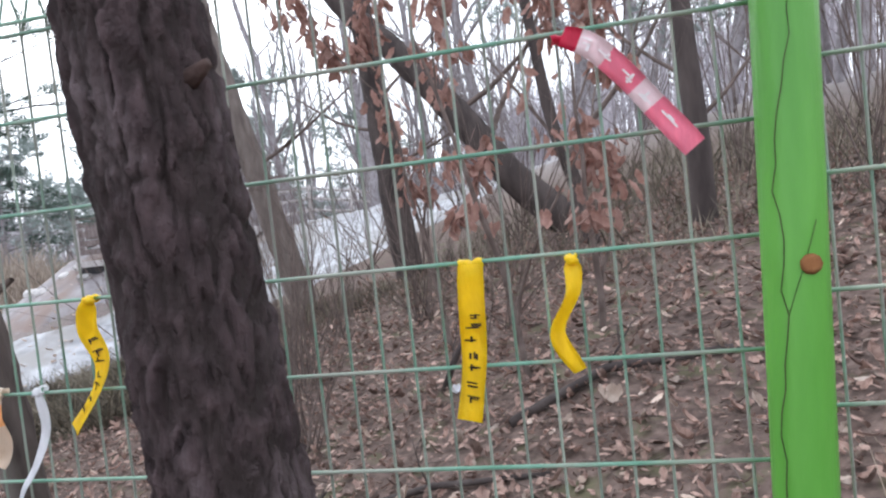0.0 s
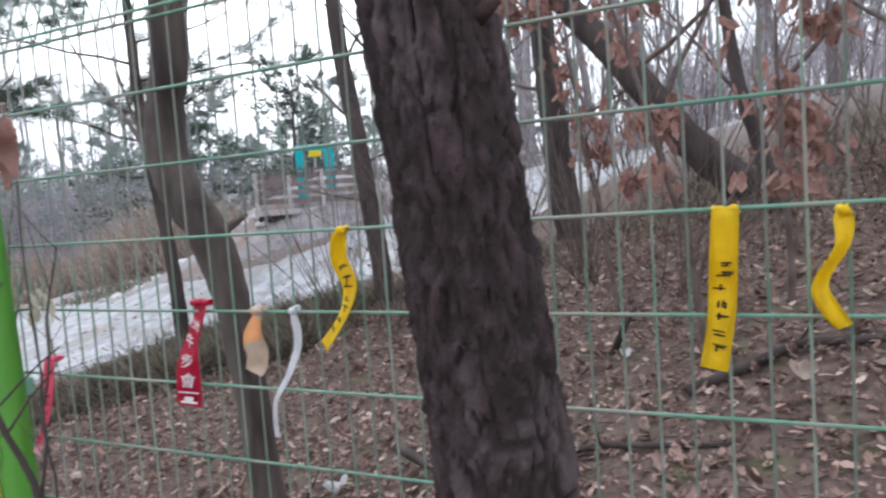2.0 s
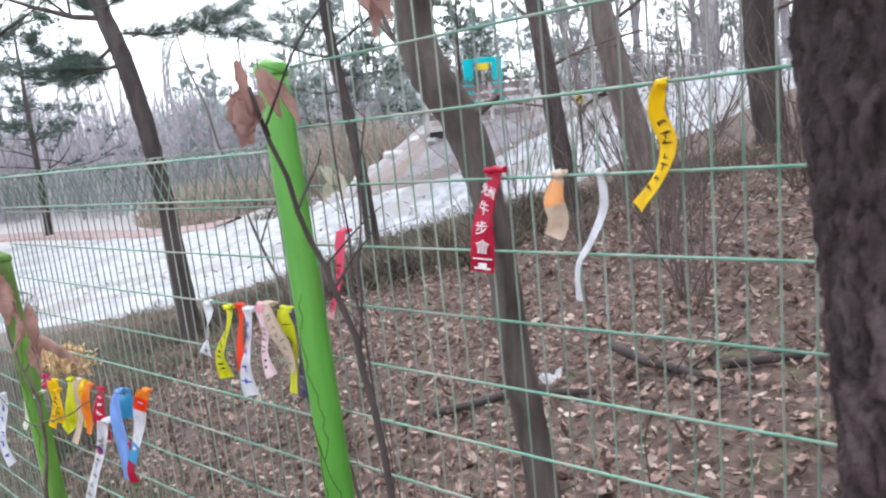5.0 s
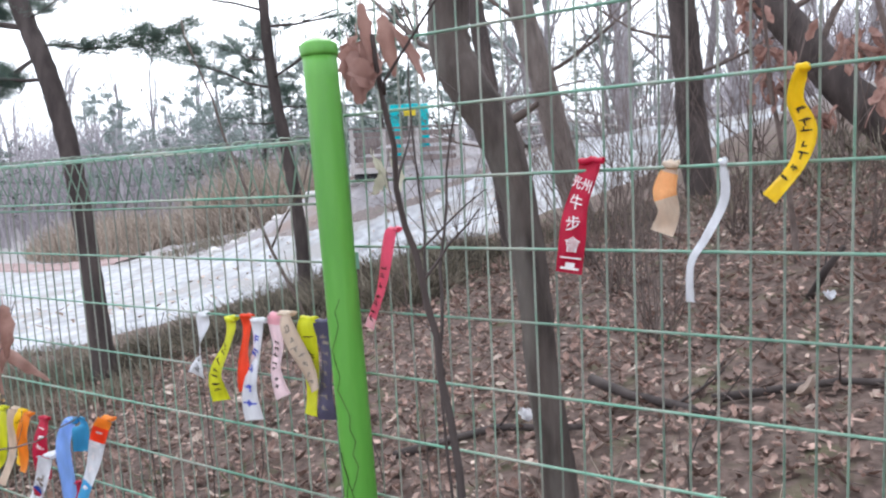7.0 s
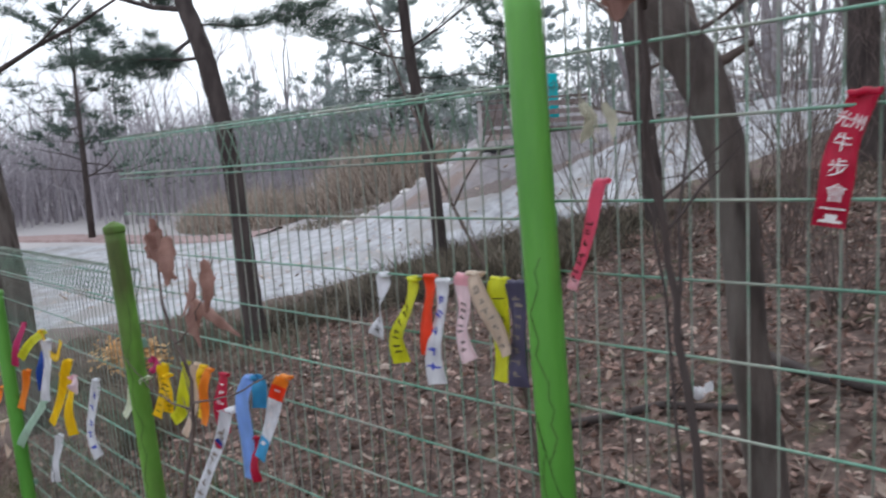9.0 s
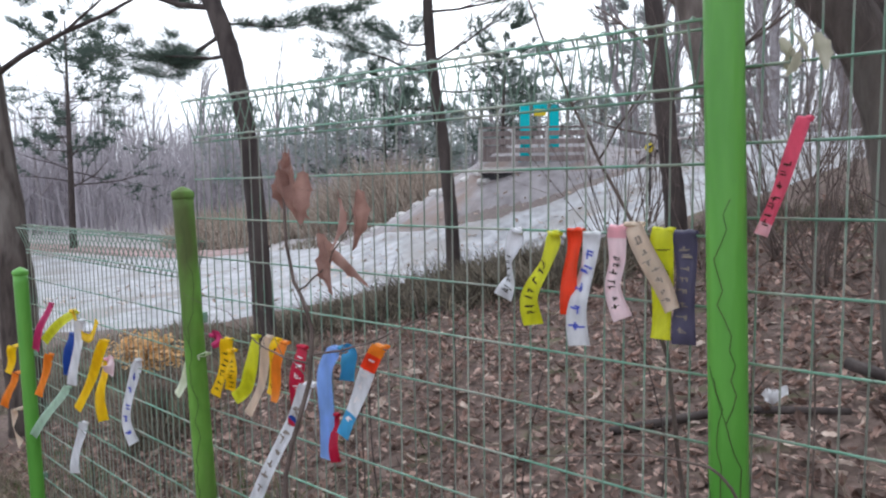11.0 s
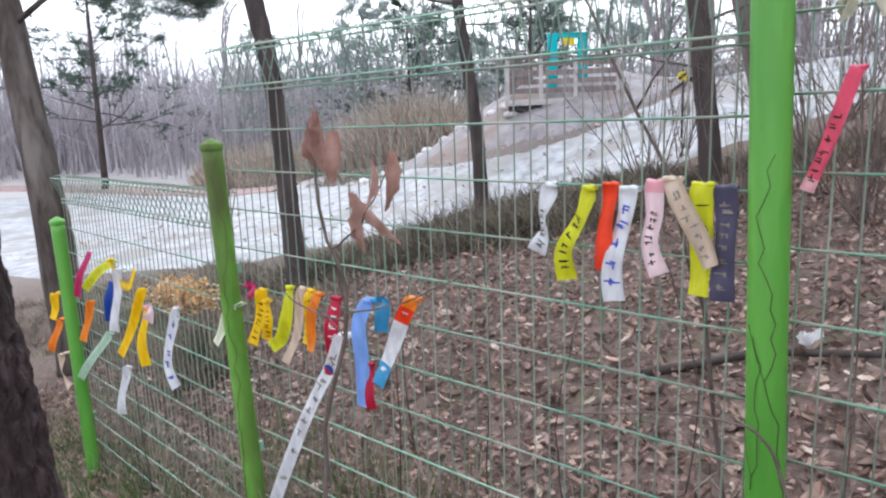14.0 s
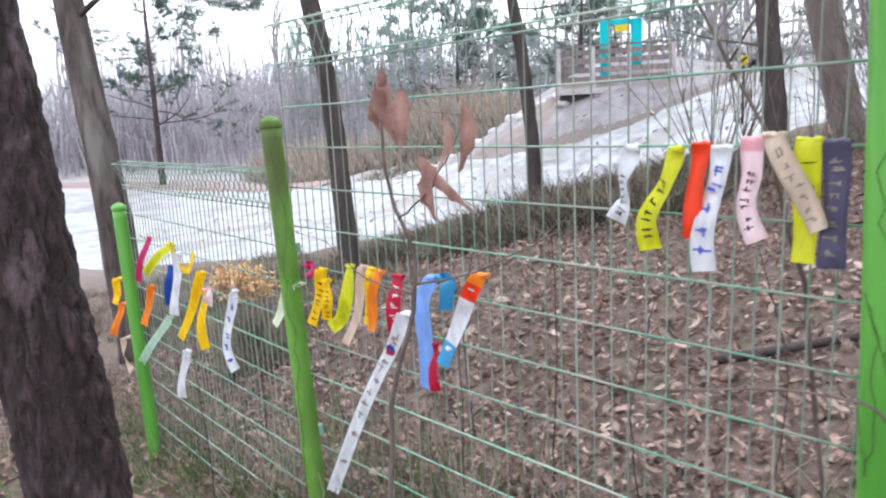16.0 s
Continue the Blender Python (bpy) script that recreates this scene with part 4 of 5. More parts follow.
for i, (x, y) in enumerate(((1.0, 6.4), (2.0, 7.2), (3.2, 6.2), (3.9, 5.0), (4.6, 7.0), (2.8, 8.6), (0.9, 8.4), (3.5, 3.6), (4.4, 3.4))):
    shrub(x, y, 2.6, 11, TWIG, "dense bare thicket shrub with dark twigs", 40 + i, 0.35, 0.009)


# ---------------------------------------------------------------- far trees
def bare_tree(seed, h):
    rng = random.Random(seed)
    t = thing("bare_tree", "bare deciduous tree of the far wood, paled in colour for mist", "tree", "bare trees in the far wood")
    s = Soup()
    grow(s, (0, 0, -0.2), (rng.gauss(0, 0.06), rng.gauss(0, 0.06), 1), h, 0.016 * h, 3, rng, 0.25, 0.75, None, 6, 6, (4, 5), 0.5)
    s.put("trunk", HAZY_TWIG, t)
    return t


def far_pine(seed, h, mat=HAZY_NEEDLE, wood=HAZY_TWIG, label="grey green pine beyond the track, paled in colour for mist"):
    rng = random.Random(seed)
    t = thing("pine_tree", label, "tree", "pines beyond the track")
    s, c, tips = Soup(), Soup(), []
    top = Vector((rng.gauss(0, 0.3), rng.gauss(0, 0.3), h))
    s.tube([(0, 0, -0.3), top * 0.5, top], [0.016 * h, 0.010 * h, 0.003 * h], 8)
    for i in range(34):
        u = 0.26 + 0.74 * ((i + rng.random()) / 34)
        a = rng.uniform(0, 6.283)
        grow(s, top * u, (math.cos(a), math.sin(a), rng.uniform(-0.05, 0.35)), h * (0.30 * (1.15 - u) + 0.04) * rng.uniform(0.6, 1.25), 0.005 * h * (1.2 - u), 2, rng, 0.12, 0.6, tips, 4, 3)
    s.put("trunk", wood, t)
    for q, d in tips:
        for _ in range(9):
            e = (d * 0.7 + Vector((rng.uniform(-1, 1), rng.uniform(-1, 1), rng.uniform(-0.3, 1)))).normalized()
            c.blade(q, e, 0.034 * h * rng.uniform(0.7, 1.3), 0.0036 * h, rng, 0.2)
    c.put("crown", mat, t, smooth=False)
    return t


PROTO = [bare_tree(60 + i, 1.0 * h) for i, h in enumerate((7.5, 9.0, 10.5, 8.2))]
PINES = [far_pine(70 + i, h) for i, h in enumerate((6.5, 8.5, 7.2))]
DARK_PINES = [far_pine(80 + i, h, NEEDLE, DARK_BARK, "dark green pine with spreading sprays by the track") for i, h in enumerate((10.5, 7.0))]


def plant(protos, spots, seed):
    rng = random.Random(seed)
    used = set()
    for x, y in spots:
        i = rng.randrange(len(protos))
        m = pose(x, y, ground_z(x, y), 0, 0, rng.uniform(0, 360))
        if i not in used:
            protos[i].matrix_basis = m
            used.add(i)
        else:
            copy_thing(protos[i], m)
    for i in set(range(len(protos))) - used:
        protos[i].matrix_basis = pose(spots[0][0] + 3 + i, spots[0][1] + 6, ground_z(spots[0][0] + 3 + i, spots[0][1] + 6))


# Loose pale blades whose colour carries the haze of a distant bare wood.
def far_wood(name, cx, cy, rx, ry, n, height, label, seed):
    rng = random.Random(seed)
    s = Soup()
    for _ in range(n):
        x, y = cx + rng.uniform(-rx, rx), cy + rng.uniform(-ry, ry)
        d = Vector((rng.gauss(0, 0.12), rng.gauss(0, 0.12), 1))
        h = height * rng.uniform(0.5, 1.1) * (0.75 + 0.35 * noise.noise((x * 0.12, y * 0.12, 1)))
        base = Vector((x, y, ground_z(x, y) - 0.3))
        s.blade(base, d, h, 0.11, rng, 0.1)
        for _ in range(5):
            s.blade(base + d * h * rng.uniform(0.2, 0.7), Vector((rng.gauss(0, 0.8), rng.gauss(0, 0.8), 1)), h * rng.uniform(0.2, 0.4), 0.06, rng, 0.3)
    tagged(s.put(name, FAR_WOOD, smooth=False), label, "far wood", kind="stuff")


far_wood("far_wood", -48, 30, 18, 14, 1700, 11.5, "bare far wood coloured pale lilac to stand for mist", 21)
far_wood("far_wood", -14, 46, 18, 9, 1300, 8.5, "bare far wood coloured pale lilac to stand for mist", 22)
far_wood("far_wood", -58, 8, 12, 12, 900, 11.0, "bare far wood coloured pale lilac to stand for mist", 23)
far_wood("far_wood", 16, 34, 14, 10, 700, 9.0, "bare far wood coloured pale lilac to stand for mist", 24)
rng_far = random.Random(5)
spots = [(rng_far.uniform(-72, -42), rng_far.uniform(8, 34)) for _ in range(56)]
spots += [(rng_far.uniform(-40, 6), rng_far.uniform(28, 52)) for _ in range(46)]
spots += [(rng_far.uniform(-9, 4), rng_far.uniform(17, 30)) for _ in range(16)]
spots += [(rng_far.uniform(2, 14), rng_far.uniform(10, 26)) for _ in range(22)]
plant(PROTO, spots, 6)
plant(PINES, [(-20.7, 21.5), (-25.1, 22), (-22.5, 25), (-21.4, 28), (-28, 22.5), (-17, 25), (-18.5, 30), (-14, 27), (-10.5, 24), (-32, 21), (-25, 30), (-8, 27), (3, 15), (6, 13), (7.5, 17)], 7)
for tree, x, y, turn in ((DARK_PINES[0], -33, 12.5, 20), (DARK_PINES[1], -22.0, 22.0, 140)):
    tree.matrix_basis = pose(x, y, ground_z(x, y), 0, 0, turn)
copy_thing(DARK_PINES[1], pose(-14.5, 20.5, ground_z(-14.5, 20.5), 0, 0, 250))


# ---------------------------------------------------------------- ribbons on the wires
def satin(name, h, spread=0.12, rough=0.45, glow=0.35):
    c = rgb(h)
    return material(name, tuple(v * (1 - spread) for v in c), tuple(min(1, v * (1 + spread)) for v in c), 40, rough, 0.25, 300, stretch=(1, 1, 0.3), through_light=glow, spec=0.4)


S_YELLOW, S_LEMON, S_CRIMSON, S_PINK = satin("yellow_satin", "FAD20C"), satin("lemon_satin", "DCDC28"), satin("crimson_satin", "C81E46"), satin("pink_satin", "EB6482")
S_WHITE, S_BEIGE, S_PALE_PINK, S_RED = satin("white_satin", "E6E6EA"), satin("beige_satin", "DCC8B4"), satin("pale_pink_satin", "F0B9C3"), satin("orange_red_satin", "F04B23")
S_SLATE, S_MAGENTA, S_ORANGE, S_SKY = satin("slate_satin", "5F5A73"), satin("magenta_satin", "D2417D"), satin("orange_satin", "F5962D"), satin("sky_satin", "96B9F0")
S_AQUA, S_BLUE, S_CREAM, S_GREEN = satin("aqua_satin", "50AAD7"), satin("blue_satin", "2850AA"), satin("cream_satin", "E1E6CD"), satin("pale_green_satin", "BED7C3")
S_BLUSH, S_ROSE, S_PEACH = satin("blush_satin", "F2DCE0"), satin("rose_satin", "F58CA5"), satin("peach_satin", "F0B478")
INK, WHITE_INK, BLUE_INK, FAINT_INK = (material(n, rgb(a), rgb(b), 60, 0.7) for n, a, b in
                                       (("black_ink", "2A2418", "3A3222"), ("white_ink", "F0E8EA", "FAF4F4"), ("blue_ink", "4A55B4", "5F6AC8"), ("faint_ink", "8C8078", "9C9086")))
YELLOW, LEMON, CRIMSON, PINK = [(1, S_YELLOW)], [(1, S_LEMON)], [(1, S_CRIMSON)], [(0.82, S_PINK), (1, S_PALE_PINK)]
WHITE, BEIGE, PALE_PINK, ORANGE_RED = [(1, S_WHITE)], [(1, S_BEIGE)], [(0.14, S_PALE_PINK), (1, S_BLUSH)], [(1, S_RED)]
SLATE, MAGENTA, ORANGE, SKY = [(1, S_SLATE)], [(1, S_MAGENTA)], [(1, S_ORANGE)], [(1, S_SKY)]
AQUA, BLUE, CREAM, PALE_GREEN = [(1, S_AQUA)], [(1, S_BLUE)], [(1, S_CREAM)], [(1, S_GREEN)]
PINKWHITE = [(0.16, S_CRIMSON), (0.36, S_BLUSH), (0.58, S_ROSE), (0.70, S_BLUSH), (1, S_ROSE)]
ORANGE_BEIGE = [(0.12, S_BEIGE), (0.45, S_PEACH), (1, S_BEIGE)]
RAINBOW = [(0.14, S_ORANGE), (0.30, S_RED), (0.78, S_WHITE), (1, S_AQUA)]
RIBBONS = [0]


def ribbon(x, y, z, width, segments, colours, label, text=""):
    """A ribbon tied on a wire at (x, y, z): segments of (centimetres, degrees off the plumb line)."""
    RIBBONS[0] += 1
    rng = random.Random(RIBBONS[0])
    w = width / 100
    knots, p = [Vector((0, 0, 0))], Vector((0, 0, 0))
    for length, deg in segments:
        a = radians(deg)
        p = p + Vector((math.sin(a), 0, -math.cos(a))) * length / 100
        knots.append(p.copy())
    fine = []
    for i in range(len(knots) - 1):
        p0, p1, p2, p3 = knots[max(i - 1, 0)], knots[i], knots[i + 1], knots[min(i + 2, len(knots) - 1)]
        for k in range(10):
            u = k / 10
            fine.append(0.5 * (2 * p1 + (p2 - p0) * u + (2 * p0 - 5 * p1 + 4 * p2 - p3) * u * u + (3 * p1 - p0 - 3 * p2 + p3) * u ** 3))
    fine.append(knots[-1])
    n = len(fine)
    ph, ph2 = rng.uniform(0, 6), rng.uniform(0, 6)
    turn = sum(abs(s[1] - q[1]) for s, q in zip(segments, segments[1:])) / 90
    # those further along have been blown round on the wire
    yaw = Matrix.Rotation(radians(40 if x < -2 else 22 if x < -0.9 else 0), 3, "Z")
    rows, frames = [], []
    for i, q in enumerate(fine):
        t = i / (n - 1)
        d = (fine[min(i + 1, n - 1)] - fine[max(i - 1, 0)]).normalized()
        side = Vector((-d.z, 0, d.x))
        tw = 0.35 * math.sin(ph + t * 5) + min(0.9, turn) * math.sin(ph2 + t * 4.2) * 0.6
        side = (side * math.cos(tw) + Vector((0, 1, 0)) * math.sin(tw)).normalized()
        side.rotate(yaw)
        nrm = d.cross(side).normalized()
        if nrm.y > 0:
            nrm = -nrm
        pinch = (0.92 if turn < 0.4 else 0.6) + (0.08 if turn < 0.4 else 0.4) * sub(t, 0.0, 0.12)
        q = q + Vector((0, -0.006 * math.sin(t * 7 + ph) - 0.012 * t, 0))
        rows.append((q, side * (w / 2 * pinch), nrm))
        frames.append((q, side, d, nrm))
    e = thing("ribbon", label, "ribbon", "hiking ribbons tied to the fence", (x, y, z))
    v, f, idx = [], [], []
    mats = [m for _, m in colours]
    for i, (q, s, nrm) in enumerate(rows):
        cup = 0.05 * w * math.sin(i * 0.7 + ph)
        for u in (-1, -0.4, 0.4, 1):
            for o in (0.0004, -0.0004):
                v.append(tuple(q + s * u + nrm * (cup * (1 - u * u) + o)))
    m = 8
    for i in range(n - 1):
        c = next(k for k, (lim, _) in enumerate(colours) if (i + 0.5) / (n - 1) <= lim)
        for k in range(3):
            a = i * m + k * 2
            f.append((a, a + 2, a + 2 + m, a + m))
            f.append((a + 1, a + 1 + m, a + 3 + m, a + 3))
            idx += [c, c]
        for a in (i * m, i * m + 6):
            f.append((a, a + m, a + 1 + m, a + 1))
            idx.append(c)
    link("tail", v, f, None, e, mats=mats, idx=idx)
    # the fold that wraps the wire
    half = w * (0.46 if turn < 0.4 else 0.30)
    wire_y = 0.054 - math.tan(radians(3.1)) * (x + 2.985) if x < -2.02 else 0.0
    dy = wire_y - y
    v, f = [], []
    for i in range(9):
        u = (i / 8 * 2 - 1) * half
        for k in range(10):
            a = 2 * math.pi * k / 10
            r = 0.0062 + 0.0016 * math.sin(i * 1.9 + k * 0.8 + ph)
            v.append((u + 0.0015 * math.sin(k * 1.3), dy * 0.45 + (0.5 * dy + 0.005) * 0.8 * math.cos(a), 0.0015 * math.sin(i + ph) + r * math.sin(a)))
    for i in range(8):
        for k in range(10):
            a, b = i * 10 + k, i * 10 + (k + 1) % 10
            f.append((a, b, b + 10, a + 10))
    link("fold", v, f, mats[0], e)
    if turn >= 0.4:
        k = Soup()
        k.tube([(-w * 0.30, -0.004, 0.003), (0, -0.009, -0.002), (w * 0.32, -0.005, -0.005)], [0.004, 0.008, 0.004], 7, 0.3, rng)
        k.put("knot", mats[0], e)
    if text:
        lettering(e, frames, w, text, rng)


def lettering(e, frames, w, text, rng):
    n = len(frames)
    ink = {"bars": INK, "blue": BLUE_INK, "white": WHITE_INK, "pattern": WHITE_INK, "faint": FAINT_INK, "hanja": WHITE_INK, "song": INK, "emblem": FAINT_INK}[text]
    if text == "hanja":
        for t, chars, size in ((0.20, "光州", 0.42), (0.36, "牛", 0.50), (0.56, "步", 0.50), (0.74, "會", 0.52)):
            glyph(e, frames, t, chars, size * w, ink)
        bars = [(0.84, 0.012, 0.8), (0.90, 0.05, 0.35), (0.965, 0.02, 0.7)]
    elif text == "song":
        glyph(e, frames, 0.42, "송", 0.62 * w, ink)
        bars = [(0.24, 0.03, 0.6)]
    else:
        count = {"bars": 7, "blue": 5, "white": 5, "pattern": 5, "faint": 8, "emblem": 11}[text]
        lo = 0.34 if text == "bars" else 0.2
        bars = [(lo + (0.95 - lo) * i / count, 0.55 / count * (0.95 - lo), {"blue": 0.6, "pattern": 0.5, "white": 0.42}.get(text, 0.52)) for i in range(count)]
    s = Soup()
    for t, h, share in bars:
        q, side, d, nrm = frames[min(n - 1, int(t * (n - 1)))]
        length = sum((frames[i + 1][0] - frames[i][0]).length for i in range(n - 1))
        hh = h * length
        for stroke in range(1 if text == "hanja" else 3):
            if text == "hanja":
                c, du, dv = Vector((0, 0)), share * w / 2, hh / 2
            else:
                c = Vector((rng.uniform(-0.3, 0.3) * share * w, rng.uniform(-0.35, 0.35) * hh))
                flat = rng.random() < 0.55
                du, dv = (share * w * rng.uniform(0.25, 0.5), hh * 0.10) if flat else (share * w * 0.08, hh * rng.uniform(0.25, 0.5))
            o = q + side * c.x + d * c.y + nrm * 0.0035
            b = len(s.v)
            for z in (0.0, 0.0004):
                for a1, a2 in ((-1, -1), (1, -1), (1, 1), (-1, 1)):
                    s.v.append(tuple(o + side * (a1 * du) + d * (a2 * dv) + nrm * z))
            s.f += [(b + 4, b + 5, b + 6, b + 7), (b, b + 3, b + 2, b + 1)] + [(b + i, b + (i + 1) % 4, b + 4 + (i + 1) % 4, b + 4 + i) for i in range(4)]
    if text == "emblem":
        q, side, d, nrm = frames[int(0.30 * (n - 1))]
        for half, m in ((0, S_CRIMSON), (1, S_BLUE)):
            rim = [q + nrm * 0.005 + (side * math.cos(a) + d * math.sin(a)) * (0.40 * w) for a in (math.pi * (k / 10 + half) for k in range(11))]
            back = [p - nrm * 0.0008 for p in rim]
            faces = [tuple(range(11)), tuple(range(21, 10, -1))] + [(k, (k + 1) % 11, 11 + (k + 1) % 11, 11 + k) for k in range(11)]
            link("roundel_half", [tuple(p) for p in rim + back], faces, m, e, smooth=False)
    s.put("lettering", ink, e, "printed strokes", smooth=False)["kind"] = "stuff"


def glyph(e, frames, t, chars, size, ink):
    q, side, d, nrm = frames[int(t * (len(frames) - 1))]
    c = bpy.data.curves.new("character", "FONT")
    c.body, c.size, c.align_x, c.align_y, c.extrude = chars, size * 1.25, "CENTER", "CENTER", 0.0003
    c.materials.append(ink)
    ob = new("character", c)
    ob.parent = e
    up = -d
    right = up.cross(nrm).normalized()
    m = Matrix((right, up, nrm)).transposed().to_4x4()
    ob.matrix_basis = Matrix.Translation(q + nrm * 0.0045) @ m


ribbon(1.584, -0.012, 1.598, 3.8, [(7.4, -4), (7.3, -4), (7.4, -9)], YELLOW, "bright yellow satin hiking ribbon with black lettering", "bars")
ribbon(1.725, -0.012, 1.592, 2.4, [(4.5, -3), (6.3, -25), (5.7, 27)], YELLOW, "twisted bright yellow hiking ribbon", "")
ribbon(1.743, -0.03, 1.888, 3.3, [(4.3, 62), (5.8, 42), (6.5, 35), (6.2, 36)], PINKWHITE, "red and white patterned ribbon blown sideways", "pattern")
ribbon(0.957, -0.012, 1.599, 3.0, [(5.0, -12), (5.4, 18), (5.5, -14), (6.6, -37)], YELLOW, "curled yellow hiking ribbon with black letters", "bars")
ribbon(0.607, -0.012, 1.469, 5.0, [(8.3, -19), (6.5, -7), (7.0, -10)], CRIMSON, "crimson red hiking ribbon with white characters", "hanja")
ribbon(0.752, -0.012, 1.456, 4.0, [(4.5, -12), (3.8, 10), (4.2, -18)], ORANGE_BEIGE, "frayed orange ribbon faded to beige", "")
ribbon(0.838, -0.012, 1.456, 1.5, [(6.1, 2), (7.4, -24), (5.1, -27), (6.8, -1)], WHITE, "narrow white twisted ribbon", "")
ribbon(0.156, -0.02, 1.340, 2.7, [(8.9, -17), (8.2, -16), (6.1, -18)], PINK, "faded pink ribbon with white end", "bars")
ribbon(-0.491, -0.012, 1.109, 5.0, [(7.4, -21), (5.8, 10), (5.3, -27)], WHITE, "crumpled white ribbon tied to a fence wire", "bars")
ribbon(-0.385, -0.014, 1.105, 5.0, [(8.3, -18), (8.9, -25), (7.1, 6)], LEMON, "lemon yellow ribbon with black and blue lettering", "bars")
ribbon(-0.330, -0.012, 1.113, 4.4, [(8.2, -6), (12.0, 0)], ORANGE_RED, "bright orange red ribbon", "")
ribbon(-0.281, -0.022, 1.106, 5.0, [(8.4, -9), (9.8, -11), (8.5, 3)], WHITE, "white ribbon with large blue letters", "blue")
ribbon(-0.221, -0.014, 1.123, 4.5, [(7.0, -1), (6.6, -6), (7.5, 23)], PALE_PINK, "pale pink ribbon with dark lettering", "bars")
ribbon(-0.117, -0.012, 1.120, 5.0, [(12.2, 0), (11.5, 2)], LEMON, "lemon yellow ribbon behind a beige one", "song")
ribbon(-0.180, -0.03, 1.131, 4.3, [(10.1, 29), (10.3, 28)], BEIGE, "stiff beige ribbon with faint lettering", "faint")
ribbon(-0.068, -0.014, 1.116, 5.0, [(11.2, 2), (12.7, 1)], SLATE, "dark slate blue ribbon beside the post", "faint")
ribbon(-1.878, -0.012, 0.665, 4.8, [(3.7, 84), (3.6, 33)], MAGENTA, "small magenta ribbon end", "")
ribbon(-1.777, -0.012, 0.659, 5.0, [(10.6, -17), (13.0, -20)], YELLOW, "yellow ribbon with black lettering", "bars")
ribbon(-1.747, -0.025, 0.624, 3.9, [(7.4, 17), (8.5, -19)], YELLOW, "yellow ribbon with black lettering", "bars")
ribbon(-1.605, -0.014, 0.694, 5.0, [(10.7, -9), (10.4, -27), (8.3, -52)], LEMON, "curved yellow ribbon tied to a fence wire", "")
ribbon(-1.528, -0.014, 0.700, 3.5, [(17.3, -16), (14.6, -27)], BEIGE, "long beige ribbon tied to a fence wire", "")
ribbon(-1.485, -0.014, 0.698, 3.7, [(6.9, -4), (13.2, -11)], YELLOW, "yellow ribbon tied between others", "bars")
ribbon(-1.438, -0.02, 0.694, 3.4, [(10.7, -20), (11.4, -7)], ORANGE, "orange ribbon tied to a fence wire", "")
ribbon(-1.349, -0.016, 0.691, 5.0, [(10.0, -8), (12.0, -3)], CRIMSON, "crimson ribbon with white lettering", "white")
ribbon(-1.286, -0.05, 0.578, 5.0, [(12.7, -30), (15.8, -34), (22.5, -31), (42, -30)], WHITE, "long white ribbon with a red and blue roundel", "emblem")
ribbon(-1.184, -0.016, 0.711, 5.0, [(8.7, -28), (13.2, 2), (16.9, -4)], SKY, "light blue satin ribbon", "")
ribbon(-1.139, -0.022, 0.719, 4.9, [(4.3, 79), (9.6, -13)], AQUA, "blue looped ribbon bow", "")
ribbon(-0.975, -0.022, 0.744, 5.0, [(10.5, -32), (11.6, -27), (12.3, -24)], RAINBOW, "orange, white and blue striped ribbon", "white")
ribbon(-1.198, -0.012, 0.487, 3.2, [(7.6, 2), (7.9, 5)], CRIMSON, "small red ribbon end", "")
ribbon(-2.535, 0.018, 0.462, 5.0, [(17.9, -29), (14.7, -11), (11.2, 25)], WHITE, "white ribbon with blue lettering", "blue")
ribbon(-1.919, -0.06, 0.588, 4.2, [(9.9, -42), (12.0, -32)], CREAM, "short cream ribbon tied to a fence wire", "")
ribbon(-2.886, 0.037, 0.497, 5.0, [(22.8, -38), (28.2, -39)], YELLOW, "golden yellow ribbon bunch", "")
ribbon(-2.861, 0.027, 0.402, 4.8, [(16.6, -22), (15.0, 3)], YELLOW, "golden yellow ribbon bunch", "")
ribbon(-3.248, 0.056, 0.596, 5.0, [(16.0, -67), (28.6, -60)], LEMON, "lemon yellow ribbon loop", "")
ribbon(-3.263, 0.049, 0.605, 4.5, [(12.7, 36), (15.3, 87), (11.3, 145)], YELLOW, "yellow ribbon loop tied to a fence wire", "")
ribbon(-3.156, 0.039, 0.565, 5.0, [(15.9, -16), (20.5, -17)], WHITE, "white ribbon hanging straight", "")
ribbon(-3.309, 0.060, 0.474, 5.0, [(10.7, -16), (13.3, -15)], BLUE, "deep blue ribbon behind a white one", "")
ribbon(-3.594, 0.075, 0.603, 4.1, [(19.1, -43), (18.5, -35)], MAGENTA, "crimson pink twisted ribbon", "")
ribbon(-3.647, 0.078, 0.311, 5.0, [(15.3, -36), (15.6, -27)], ORANGE, "orange ribbon tied to a fence wire", "")
ribbon(-3.413, 0.063, 0.168, 5.0, [(28.4, -54), (36.0, -51)], PALE_GREEN, "pale green translucent ribbon", "")
ribbon(-3.215, 0.054, 0.016, 5.0, [(16.4, -32), (16.5, -12)], WHITE, "white ribbon on a lower wire", "")
ribbon(-2.833, 0.016, 0.423, 5.0, [(4.7, 63), (5.5, -22)], PALE_PINK, "pale pink ribbon tuft", "")
ribbon(-4.020, 0.020, 0.318, 5.0, [(7.9, -22), (10.0, -21)], YELLOW, "yellow ribbon beyond the end post", "")
ribbon(-4.010, 0.020, 0.159, 5.0, [(13.0, -38), (17.5, -39)], ORANGE, "faded orange ribbon beyond the end post", "")
ribbon(-4.050, 0.020, -0.070, 5.0, [(12.7, -28), (16.8, 63)], BEIGE, "beige ribbon looped at the end post", "")


